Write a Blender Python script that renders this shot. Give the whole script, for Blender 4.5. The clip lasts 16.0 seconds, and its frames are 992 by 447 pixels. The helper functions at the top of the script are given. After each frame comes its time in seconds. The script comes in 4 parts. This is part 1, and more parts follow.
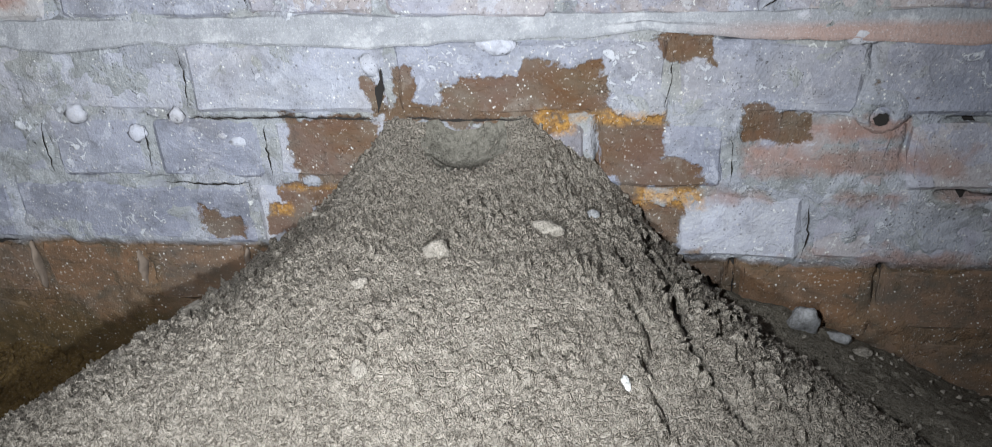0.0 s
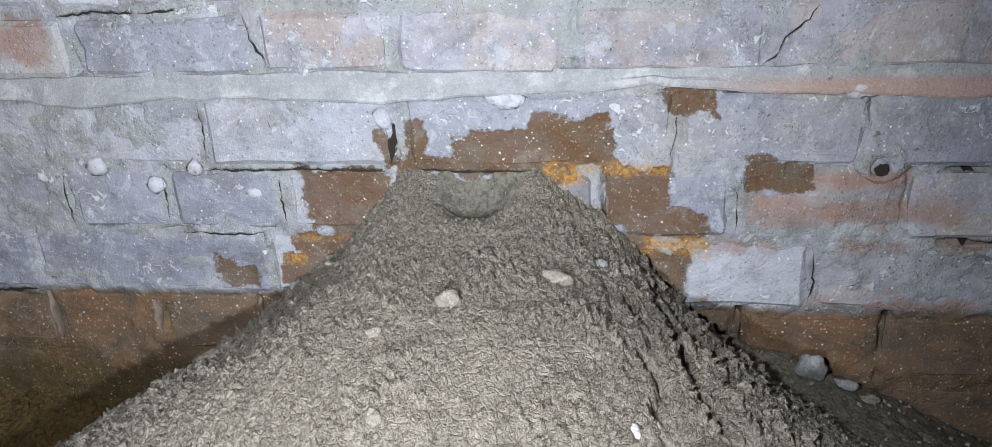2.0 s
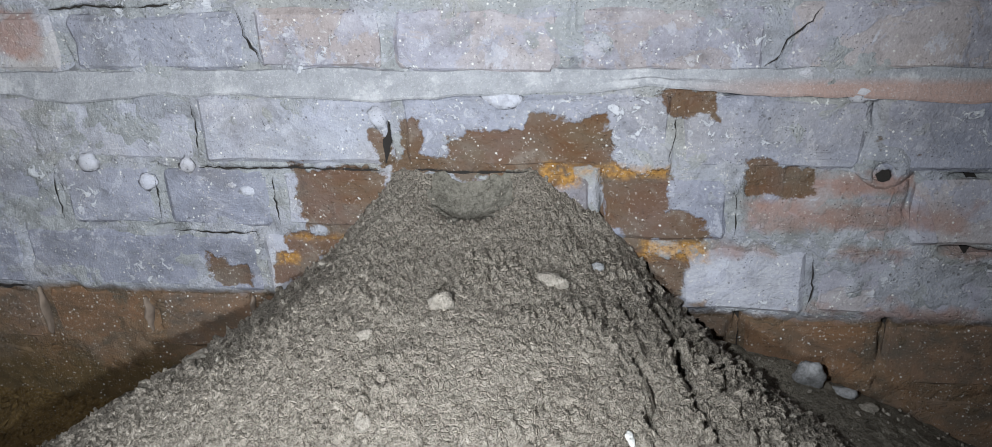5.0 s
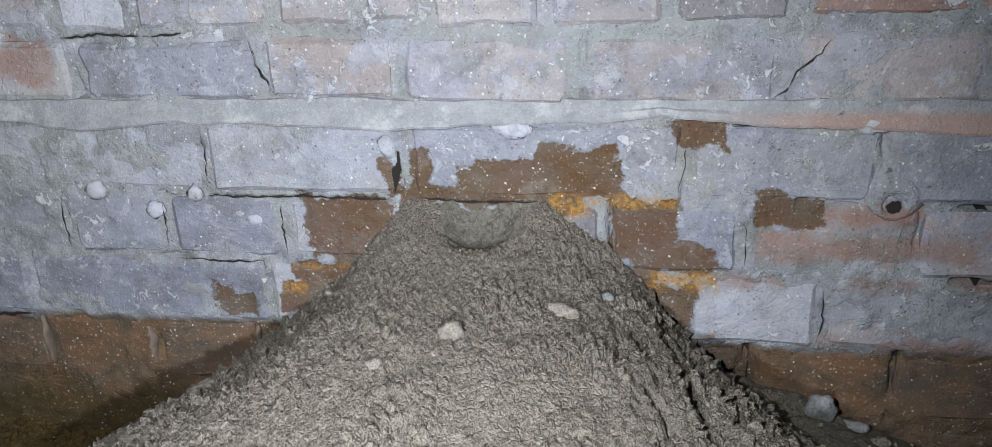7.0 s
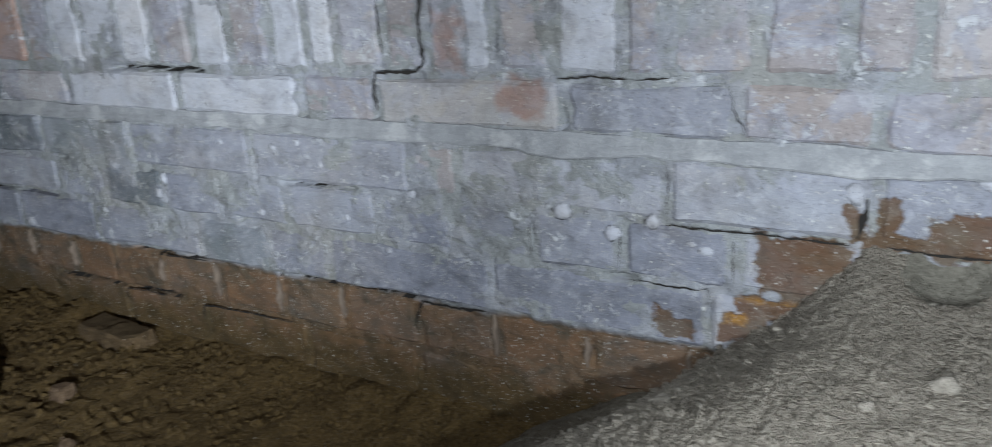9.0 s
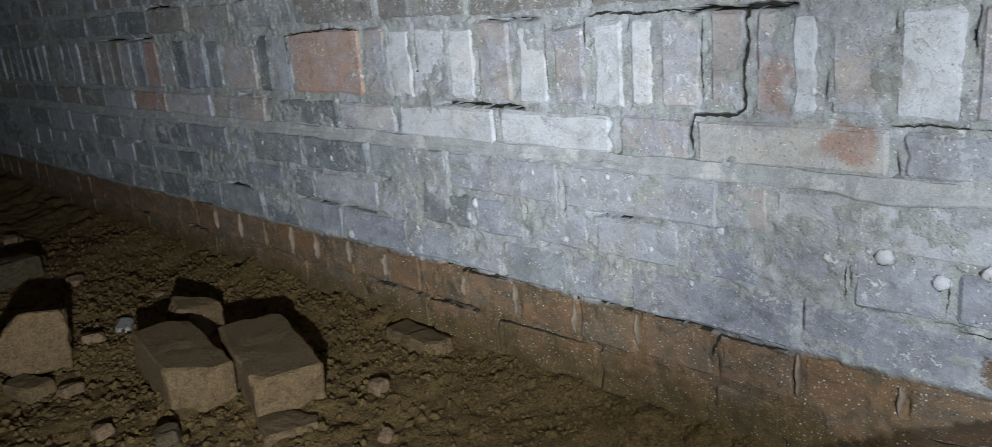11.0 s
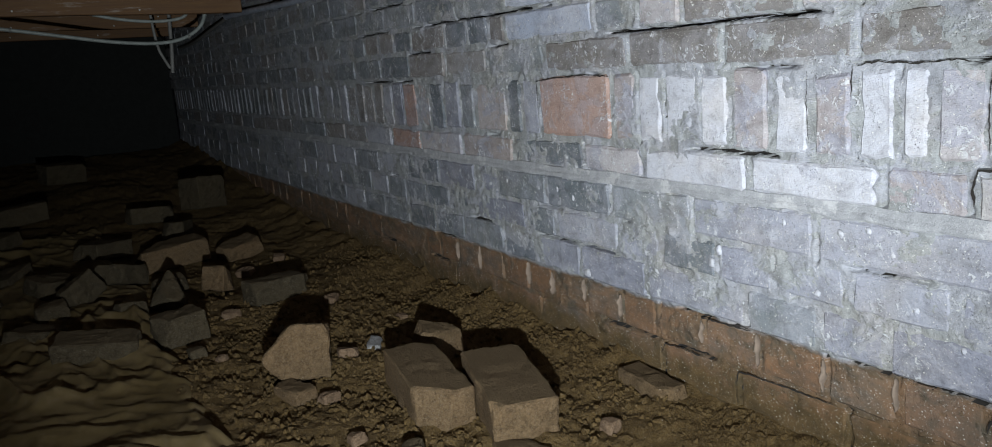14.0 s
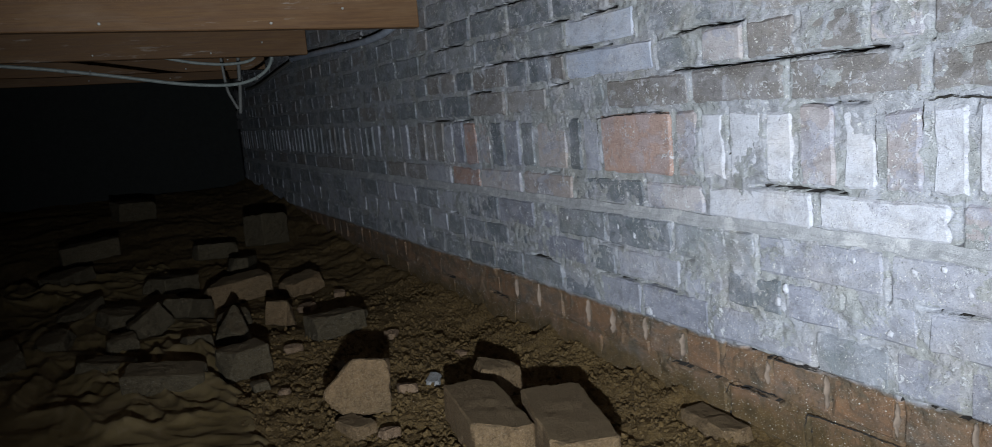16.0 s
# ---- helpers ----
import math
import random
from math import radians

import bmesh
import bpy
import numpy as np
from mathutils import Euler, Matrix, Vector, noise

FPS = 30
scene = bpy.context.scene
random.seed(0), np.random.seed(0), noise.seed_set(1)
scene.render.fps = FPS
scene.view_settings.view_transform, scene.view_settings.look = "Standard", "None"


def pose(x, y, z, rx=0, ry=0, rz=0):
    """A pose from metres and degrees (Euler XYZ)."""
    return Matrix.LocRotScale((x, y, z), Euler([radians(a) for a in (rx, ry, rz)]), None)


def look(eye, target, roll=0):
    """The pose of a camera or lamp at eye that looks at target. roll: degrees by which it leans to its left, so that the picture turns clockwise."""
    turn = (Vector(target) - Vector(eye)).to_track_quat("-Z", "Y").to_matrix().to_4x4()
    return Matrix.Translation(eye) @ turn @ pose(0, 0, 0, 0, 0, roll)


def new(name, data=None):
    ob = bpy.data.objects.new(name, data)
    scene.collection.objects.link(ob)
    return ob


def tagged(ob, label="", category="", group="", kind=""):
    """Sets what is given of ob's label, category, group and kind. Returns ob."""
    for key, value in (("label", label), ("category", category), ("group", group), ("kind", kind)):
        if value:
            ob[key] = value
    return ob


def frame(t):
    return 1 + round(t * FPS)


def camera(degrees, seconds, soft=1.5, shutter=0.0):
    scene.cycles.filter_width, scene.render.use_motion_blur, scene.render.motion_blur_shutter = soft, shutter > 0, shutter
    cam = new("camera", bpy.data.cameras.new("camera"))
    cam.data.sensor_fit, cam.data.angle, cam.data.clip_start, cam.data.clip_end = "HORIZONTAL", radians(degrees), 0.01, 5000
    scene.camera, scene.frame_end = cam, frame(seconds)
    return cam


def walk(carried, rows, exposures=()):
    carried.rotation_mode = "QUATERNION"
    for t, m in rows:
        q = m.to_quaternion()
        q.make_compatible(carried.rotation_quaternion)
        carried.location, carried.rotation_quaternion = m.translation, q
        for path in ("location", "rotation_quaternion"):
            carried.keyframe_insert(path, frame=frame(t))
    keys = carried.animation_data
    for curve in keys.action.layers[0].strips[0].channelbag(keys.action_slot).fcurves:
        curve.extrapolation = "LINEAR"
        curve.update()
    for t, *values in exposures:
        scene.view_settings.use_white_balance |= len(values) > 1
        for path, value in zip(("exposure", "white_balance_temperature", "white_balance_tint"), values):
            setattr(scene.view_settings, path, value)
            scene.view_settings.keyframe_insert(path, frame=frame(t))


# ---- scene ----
cam = camera(61.8, 16.0, soft=0.5, shutter=0.5)
PATH = [
    (0, (0.151, -0.781, 0.647), (-0.157, 0.969, -0.271), -3.1),
    (0.5, (0.155, -0.787, 0.664), (-0.161, 0.974, -0.230), -3.3),
    (1, (0.154, -0.793, 0.665), (-0.167, 0.977, -0.209), -3.4),
    (1.5, (0.152, -0.794, 0.664), (-0.169, 0.990, -0.182), -3.4),
    (2, (0.150, -0.795, 0.660), (-0.175, 0.999, -0.162), -3.4),
    (2.5, (0.151, -0.792, 0.650), (-0.176, 1.000, -0.175), -3.3),
    (3, (0.151, -0.791, 0.646), (-0.177, 0.993, -0.197), -3.2),
    (5.5, (0.153, -0.780, 0.658), (-0.170, 1.022, -0.148), -2.6),
    (6, (0.155, -0.778, 0.659), (-0.166, 1.032, -0.128), -2.5),
    (6.5, (0.154, -0.782, 0.657), (-0.166, 1.037, -0.110), -2.3),
    (7, (0.142, -0.784, 0.652), (-0.182, 1.042, -0.095), -2.3),
    (7.5, (0.133, -0.787, 0.656), (-0.218, 1.044, -0.067), -2.4),
    (8, (0.077, -0.815, 0.679), (-0.486, 0.971, -0.024), -4.0),
    (8.5, (0.030, -0.851, 0.686), (-0.748, 0.860, 0.004), -4.6),
    (9, (-0.012, -0.896, 0.686), (-0.979, 0.732, 0.042), -3.9),
    (9.5, (-0.047, -0.924, 0.699), (-1.154, 0.623, 0.080), -4.9),
    (9.7, (-0.052, -0.937, 0.693), (-1.219, 0.575, 0.099), -5.1),
    (12, (-0.086, -1.083, 0.736), (-1.585, 0.135, 0.217), -4.5),
    (12.5, (-0.086, -1.087, 0.735), (-1.658, 0.047, 0.243), -4.6),
    (13, (-0.086, -1.090, 0.735), (-1.690, 0.011, 0.270), -4.5),
    (13.5, (-0.086, -1.093, 0.734), (-1.746, -0.067, 0.298), -4.9),
    (14, (-0.086, -1.097, 0.733), (-1.794, -0.136, 0.335), -4.9),
    (14.5, (-0.086, -1.101, 0.732), (-1.806, -0.146, 0.370), -4.8),
    (15, (-0.086, -1.104, 0.732), (-1.815, -0.155, 0.401), -4.7),
    (15.5, (-0.086, -1.107, 0.731), (-1.840, -0.197, 0.424), -4.9),
    (16, (-0.086, -1.111, 0.730), (-1.868, -0.252, 0.436), -5.2),
]
walk(cam, [(t, look(eye, target, roll)) for t, eye, target, roll in PATH],
     [(0, 0.38, 6460, 11.5), (3, 0.36, 6460, 11.5), (5.5, 0.16, 6460, 11.5), (7.5, 0.06, 6410, 10.5), (9.0, -0.2, 6250, 8), (9.7, -0.1, 6350, 7), (11.8, 0.35, 6650, 5), (13.0, 0.45, 6650, 5),
      (14.0, 0.5, 6550, 8.5), (14.5, 0.5, 6400, 9.5), (16, 0.5, 6300, 9.5)])

# ---- world and torch ----
world = bpy.data.worlds.new("world")
scene.world = world
world.use_nodes = True
world.node_tree.nodes["Background"].inputs["Color"].default_value = (0.02, 0.022, 0.025, 1)
world.node_tree.nodes["Background"].inputs["Strength"].default_value = 0.05


def torch_stand_in(eye, target, power, cone):
    """One of three fixed spots, added and lit together in place of one moving white LED hand torch."""
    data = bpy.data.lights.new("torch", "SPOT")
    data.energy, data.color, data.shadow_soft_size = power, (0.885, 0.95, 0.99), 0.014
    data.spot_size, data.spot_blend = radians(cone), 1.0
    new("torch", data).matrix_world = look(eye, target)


torch_stand_in((0.0, -0.86, 0.76), (-0.08, 0, 0.27), 28, 110)
torch_stand_in((0.09, -0.86, 0.50), (-0.22, 0, 0.35), 29, 98)
torch_stand_in((-0.10, -1.13, 0.47), (-2.08, -0.05, 0.69), 160, 86)


# ---- node helpers ----
class Nodes:
    """Short notation for a material's node tree."""

    def __init__(self, tree):
        self.t = tree

    def add(self, kind, **values):
        n = self.t.nodes.new(kind)
        for key, value in values.items():
            setattr(n, key, value)
        return n

    def put(self, n, key, value):
        if isinstance(value, bpy.types.NodeSocket):
            self.t.links.new(value, n.inputs[key])
        elif value is not None:
            n.inputs[key].default_value = value

    def math(self, op, a, b=None, c=None, clamp=False):
        n = self.add("ShaderNodeMath", operation=op, use_clamp=clamp)
        for i, v in enumerate((a, b, c)):
            self.put(n, i, v)
        return n.outputs[0]

    def noise(self, vector, scale, detail=4.0, rough=0.55, warp=0.0):
        n = self.add("ShaderNodeTexNoise")
        for key, v in (("Vector", vector), ("Scale", scale), ("Detail", detail), ("Roughness", rough), ("Distortion", warp)):
            self.put(n, key, v)
        return n.outputs["Fac"]

    def cells(self, vector, scale, feature="F1"):
        n = self.add("ShaderNodeTexVoronoi", feature=feature)
        self.put(n, "Vector", vector)
        self.put(n, "Scale", scale)
        return n.outputs["Distance"]

    def ramp(self, v, lo, hi, a=0.0, b=1.0):
        n = self.add("ShaderNodeMapRange", clamp=True)
        for i, x in enumerate((v, lo, hi, a, b)):
            self.put(n, i, x)
        return n.outputs[0]

    def mix(self, fac, a, b, blend="MIX"):
        n = self.add("ShaderNodeMix", data_type="RGBA", blend_type=blend)
        self.put(n, 0, fac)
        self.put(n, 6, a if isinstance(a, bpy.types.NodeSocket) else (*a, 1))
        self.put(n, 7, b if isinstance(b, bpy.types.NodeSocket) else (*b, 1))
        return n.outputs[2]

    def place(self):
        return self.add("ShaderNodeNewGeometry").outputs["Position"]

    def xyz(self, vector):
        n = self.add("ShaderNodeSeparateXYZ")
        self.put(n, 0, vector)
        return n.outputs

    def stretch(self, vector, scale):
        n = self.add("ShaderNodeMapping")
        self.put(n, "Vector", vector)
        n.inputs["Scale"].default_value = scale
        return n.outputs[0]

    def random(self):
        return self.add("ShaderNodeObjectInfo").outputs["Random"]


def material(name):
    m = bpy.data.materials.new(name)
    m.use_nodes = True
    n = Nodes(m.node_tree)
    return m, n, m.node_tree.nodes["Principled BSDF"]


def finish(n, bsdf, colour, rough, height=None, distance=0.002, strength=0.7, gloss=0.3):
    n.put(bsdf, "Base Color", colour if isinstance(colour, bpy.types.NodeSocket) else (*colour, 1))
    n.put(bsdf, "Roughness", rough)
    bsdf.inputs["Specular IOR Level"].default_value = gloss
    if height is not None:
        bump = n.add("ShaderNodeBump")
        bump.inputs["Distance"].default_value = distance
        bump.inputs["Strength"].default_value = strength
        n.put(bump, "Height", height)
        n.t.links.new(bump.outputs[0], bsdf.inputs["Normal"])


# ---- damp stains on the wall: centre x, z, half width, half height, softness of outline ----
DAMP = [
    (-0.075, 0.387, 0.012, 0.024), (0.043, 0.380, 0.084, 0.018), (0.085, 0.398, 0.038, 0.020), (-0.152, 0.320, 0.053, 0.036),
    (0.155, 0.329, 0.032, 0.028), (0.184, 0.299, 0.042, 0.019), (0.178, 0.237, 0.030, 0.031), (0.203, 0.428, 0.026, 0.014),
    (0.296, 0.352, 0.030, 0.012), (-0.294, 0.226, 0.022, 0.020), (-0.188, 0.272, 0.036, 0.013), (-0.220, 0.237, 0.023, 0.018),
    (-0.100, 0.376, 0.010, 0.020), (0.404, 0.380, 0.017, 0.006), (-0.005, 0.362, 0.098, 0.014), (0.140, 0.266, 0.028, 0.020),
]
RUST = [
    (0.196, 0.273, 0.033, 0.009), (0.126, 0.358, 0.058, 0.004), (0.214, 0.211, 0.016, 0.005), (-0.188, 0.276, 0.034, 0.002), (-0.228, 0.250, 0.010, 0.006), (0.090, 0.350, 0.010, 0.008),
]
CLAY = [
    (-0.500, 0.503, 0.030, 0.020), (-0.6006, 0.5733, 0.014, 0.032), (-0.579, 0.594, 0.014, 0.008), (0.368, 0.350, 0.052, 0.009),
    (0.368, 0.312, 0.10, 0.012), (0.264, 0.2763, 0.03, 0.006), (0.448, 0.2067, 0.14, 0.006), (0.4664, 0.2772, 0.12, 0.008),
]


def patches(n, x, z, wobble, boxes, soft):
    """1 inside the boxes, whose outlines wander with the wobble."""
    total = None
    for cx, cz, hx, hz in boxes:
        dx = n.math("SUBTRACT", n.math("ABSOLUTE", n.math("SUBTRACT", x, cx)), hx)
        dz = n.math("SUBTRACT", n.math("ABSOLUTE", n.math("SUBTRACT", z, cz)), hz)
        d = n.math("MAXIMUM", dx, dz)
        total = d if total is None else n.math("MINIMUM", total, d)
    return n.ramp(n.math("ADD", total, wobble), soft, -soft)


def stain_group():
    """Position on the wall to three stain masks and the brown soil line."""
    g = bpy.data.node_groups.new("wall_stains", "ShaderNodeTree")
    for key in ("damp", "rust", "clay", "soil", "mud"):
        g.interface.new_socket(key, in_out="OUTPUT", socket_type="NodeSocketFloat")
    n = Nodes(g)
    out = g.nodes.new("NodeGroupOutput")
    p = n.place()
    x, _, z = n.xyz(p)
    rough = n.noise(p, 38, 5, 0.65)
    wobble = n.math("ADD", n.math("MULTIPLY", n.math("SUBTRACT", rough, 0.5), 0.042), n.math("MULTIPLY", n.math("SUBTRACT", n.noise(p, 13, 2), 0.5), 0.055))
    n.put(out, "damp", patches(n, x, z, wobble, DAMP, 0.0016))
    n.put(out, "rust", patches(n, x, z, n.math("MULTIPLY", wobble, 0.55), RUST, 0.004))
    n.put(out, "clay", patches(n, x, z, wobble, CLAY, 0.006))
    level = n.math("ADD", n.math("MULTIPLY", n.math("SUBTRACT", n.noise(p, 9, 5, 0.7), 0.5), 0.035), z)
    n.put(out, "soil", n.ramp(level, 0.203, 0.193))
    splash = n.math("ADD", n.math("MULTIPLY", n.math("SUBTRACT", n.noise(p, 11, 5, 0.7), 0.5), 0.16), z)
    n.put(out, "mud", n.math("MULTIPLY", n.ramp(splash, 0.120, 0.075), n.ramp(x, -0.30, -0.42)))
    return g


STAINS = stain_group()
SOIL = (0.115, 0.062, 0.030)


def wall_material(name, base, second, pale, grain=1.0, wash=0.5, bump=0.0019, cover=0.7, soiled=0.93, lime_at=0.585, shade=0.5):
    """Brick or mortar under a grey lime wash, with crust, pits, flecks and the stains."""
    m, n, bsdf = material(name)
    p = n.place()
    tone = n.random()
    big = n.noise(n.stretch(p, (1, 1, 1.6)), 7, 4, 0.6)
    mid = n.noise(p, 34, 5, 0.7, 0.4)
    fine = n.noise(p, 260, 4, 0.7)
    grit = n.cells(p, 420)
    colour = n.mix(n.ramp(big, 0.35, 0.65), base, second)
    colour = n.mix(n.math("MULTIPLY", n.ramp(tone, 0, 1, 0.55, -0.35), 0.9, clamp=True), colour, pale)
    colour = n.mix(n.math("MULTIPLY", n.ramp(mid, 0.52, 0.66), wash), colour, pale)
    film = n.mix(n.ramp(mid, 0.38, 0.62), (0.258, 0.265, 0.325), (0.352, 0.360, 0.425))
    peel = n.noise(n.stretch(p, (1, 1, 1.3)), 11, 6, 0.68, 0.8)
    colour = n.mix(n.math("MULTIPLY", n.ramp(peel, 0.485, 0.515), cover), colour, film)
    lime = n.noise(n.stretch(p, (1, 1, 0.8)), 23, 6, 0.72, 0.5)
    colour = n.mix(n.ramp(lime, lime_at, lime_at + 0.02, 0, 1.1 * wash + 0.05), colour, (0.435, 0.445, 0.50))
    colour = n.mix(n.ramp(mid, 0.42, 0.30, 0.0, 0.45), colour, n.mix(0.5, base, (0.05, 0.045, 0.045)))
    haze = n.noise(n.stretch(p, (1, 1, 1.4)), 17, 5, 0.62, 0.5)
    colour = n.mix(n.ramp(haze, 0.50, 0.30, 0.0, 0.75), colour, n.mix(1.0, colour, (0.60, 0.585, 0.555), "MULTIPLY"))
    colour = n.mix(n.ramp(haze, 0.55, 0.72, 0.0, 0.5), colour, n.mix(1.0, colour, (1.22, 1.23, 1.26), "MULTIPLY"))
    buff = n.noise(p, 6.5, 4, 0.6, 0.4)
    colour = n.mix(n.ramp(buff, 0.50, 0.66, 0.0, 0.42), colour, n.mix(1.0, colour, (1.08, 0.98, 0.84), "MULTIPLY"))
    blot = n.noise(p, 85, 4, 0.65, 0.5)
    colour = n.mix(n.ramp(blot, 0.42, 0.30, 0.0, 0.45), colour, n.mix(1.0, colour, (0.55, 0.54, 0.53), "MULTIPLY"))
    colour = n.mix(n.ramp(fine, 0.50, 0.30, 0.0, 0.35), colour, n.mix(1.0, colour, (0.55, 0.54, 0.54), "MULTIPLY"))
    sand = n.noise(p, 620, 3, 0.8)
    colour = n.mix(n.ramp(sand, 0.58, 0.74, 0.0, 0.45), colour, n.mix(0.45, colour, (0.72, 0.72, 0.72)))
    colour = n.mix(n.ramp(sand, 0.40, 0.28, 0.0, 0.45), colour, n.mix(1.0, colour, (0.45, 0.44, 0.44), "MULTIPLY"))
    if name.startswith("brick"):
        colour = n.mix(n.ramp(tone, 0.0, 1.0, 0.0, shade), colour, n.mix(1.0, colour, (0.66, 0.67, 0.69), "MULTIPLY"))
    crust = n.math("MULTIPLY", n.ramp(n.noise(p, 75, 5, 0.7, 0.7), 0.56, 0.585), n.ramp(n.noise(n.stretch(p, (1, 1, 1.5)), 9, 3), 0.52, 0.60))
    colour = n.mix(n.math("MULTIPLY", crust, 0.8), colour, (0.50, 0.51, 0.545))
    pit = n.math("MULTIPLY", n.ramp(n.cells(p, 130), 0.20, 0.10), n.ramp(n.noise(p, 21, 3), 0.52, 0.60))
    colour = n.mix(n.math("MULTIPLY", pit, 0.6), colour, (0.09, 0.085, 0.085))
    fleck = n.math("MULTIPLY", n.ramp(n.noise(p, 120, 4, 0.65, 0.6), 0.64, 0.69), n.ramp(n.noise(p, 13, 3), 0.42, 0.56))
    colour = n.mix(n.math("MULTIPLY", fleck, 0.75), colour, (0.62, 0.62, 0.60))
    st = n.add("ShaderNodeGroup", node_tree=STAINS).outputs
    colour = n.mix(n.math("MULTIPLY", n.math("MULTIPLY", st["clay"], n.ramp(big, 0.3, 0.6, 0.4, 1)), 0.78), colour, n.mix(n.ramp(mid, 0.3, 0.7), (0.30, 0.155, 0.11), (0.21, 0.13, 0.105)))
    cloud = n.noise(n.stretch(p, (1, 1, 1.8)), 15, 5, 0.62, 0.3)
    earthy = n.mix(n.ramp(cloud, 0.38, 0.64), (0.052, 0.038, 0.018), (0.165, 0.084, 0.031))
    earthy = n.mix(n.ramp(tone, 0.0, 1.0, 0.0, 0.55), earthy, n.mix(n.ramp(mid, 0.4, 0.6), (0.072, 0.052, 0.026), (0.170, 0.082, 0.032)))
    earthy = n.mix(n.ramp(mid, 0.56, 0.70, 0, 0.6), earthy, (0.165, 0.112, 0.062))
    soil = n.mix(0.10 if name.startswith("brick") else 0.05, earthy, base)
    colour = n.mix(n.math("MULTIPLY", st["soil"], soiled), colour, soil)
    colour = n.mix(n.math("MULTIPLY", st["mud"], 0.9), colour, n.mix(n.ramp(mid, 0.35, 0.65), (0.052, 0.036, 0.015), (0.098, 0.064, 0.026)))
    damp = n.mix(n.ramp(cloud, 0.38, 0.60), (0.108, 0.074, 0.044), (0.098, 0.043, 0.013))
    damp = n.mix(n.ramp(mid, 0.40, 0.30, 0, 0.8), damp, (0.055, 0.032, 0.018))
    damp = n.mix(n.ramp(mid, 0.56, 0.68, 0, 0.7), damp, (0.165, 0.130, 0.098))
    colour = n.mix(n.math("MULTIPLY", st["damp"], n.ramp(big, 0.36, 0.56, 0.96, 0.86)), colour, damp)
    colour = n.mix(n.math("MULTIPLY", n.math("MULTIPLY", st["rust"], n.ramp(blot, 0.34, 0.48)), 0.72), colour, n.mix(n.ramp(fine, 0.4, 0.6), (0.24, 0.110, 0.018), (0.46, 0.245, 0.055)))
    speck = n.math("MULTIPLY", n.ramp(n.noise(p, 300, 3, 0.7), 0.61, 0.68), n.ramp(mid, 0.36, 0.52))
    colour = n.mix(n.math("MULTIPLY", speck, 0.65), colour, (0.54, 0.51, 0.47))
    dot = n.math("MULTIPLY", n.ramp(n.cells(p, 150), 0.21, 0.13), n.ramp(n.noise(p, 47, 3, 0.6), 0.54, 0.60))
    colour = n.mix(n.math("MULTIPLY", dot, 0.75), colour, (0.66, 0.65, 0.62))
    pore = n.math("MULTIPLY", n.ramp(n.cells(n.stretch(p, (1.0, 1.0, 1.3)), 290), 0.20, 0.10), n.ramp(n.noise(p, 33, 3, 0.6), 0.50, 0.58))
    colour = n.mix(n.math("MULTIPLY", pore, 0.9), colour, n.mix(1.0, colour, (0.25, 0.24, 0.23), "MULTIPLY"))
    height = n.math("ADD", n.math("MULTIPLY", n.ramp(peel, 0.47, 0.53), 0.35), n.math("MULTIPLY", mid, 1.0))
    height = n.math("ADD", height, n.math("ADD", n.math("MULTIPLY", blot, 0.6), n.math("MULTIPLY", crust, 0.5)))
    height = n.math("SUBTRACT", height, n.math("MULTIPLY", n.math("ADD", pit, pore), 0.4))
    height = n.math("ADD", height, n.math("ADD", n.math("MULTIPLY", n.math("ADD", fine, n.math("MULTIPLY", sand, 0.25)), 0.7 * grain), n.math("MULTIPLY", grit, 0.25 * grain)))
    height = n.math("SUBTRACT", height, n.math("MULTIPLY", st["damp"], 0.6))
    finish(n, bsdf, colour, n.ramp(fine, 0.3, 0.7, 0.72, 0.95), height, bump, 0.85, 0.25)
    return m


GREY = wall_material("brick_grey_wash", (0.182, 0.192, 0.242), (0.250, 0.260, 0.312), (0.39, 0.40, 0.435), cover=0.40, wash=0.40)
SLATE = wall_material("brick_slate_wash", (0.112, 0.130, 0.150), (0.172, 0.190, 0.212), (0.31, 0.325, 0.34), cover=0.30, wash=0.30)
MAUVE = wall_material("brick_mauve", (0.305, 0.282, 0.300), (0.330, 0.298, 0.305), (0.43, 0.42, 0.44))
PALE = wall_material("brick_whitewashed", (0.350, 0.356, 0.402), (0.380, 0.385, 0.430), (0.455, 0.46, 0.515), wash=0.75, cover=0.22, lime_at=0.43, shade=0.0)
TAN = wall_material("brick_tan", (0.300, 0.280, 0.276), (0.335, 0.318, 0.318), (0.40, 0.395, 0.41), wash=0.3, cover=0.35, shade=0.0)
RED = wall_material("brick_red", (0.335, 0.213, 0.180), (0.315, 0.215, 0.190), (0.37, 0.28, 0.25), wash=0.12, cover=0.30)
ROSE = wall_material("brick_rose", (0.295, 0.258, 0.258), (0.31, 0.278, 0.285), (0.40, 0.375, 0.38), wash=0.5)
LIGHT = wall_material("brick_light_grey", (0.268, 0.276, 0.320), (0.322, 0.328, 0.374), (0.43, 0.435, 0.47), cover=0.4)
BROWN = wall_material("brick_brown_grey", (0.172, 0.160, 0.156), (0.218, 0.204, 0.200), (0.33, 0.33, 0.35), wash=0.30, cover=0.15)
DARK = wall_material("brick_damp_dark", (0.13, 0.12, 0.135), (0.17, 0.155, 0.165), (0.27, 0.26, 0.27), wash=0.35, cover=0.2)
MORTAR = wall_material("mortar_grey", (0.225, 0.236, 0.244), (0.272, 0.284, 0.294), (0.36, 0.37, 0.38), grain=1.0, wash=0.35, bump=0.0030, cover=0.45, soiled=0.93)
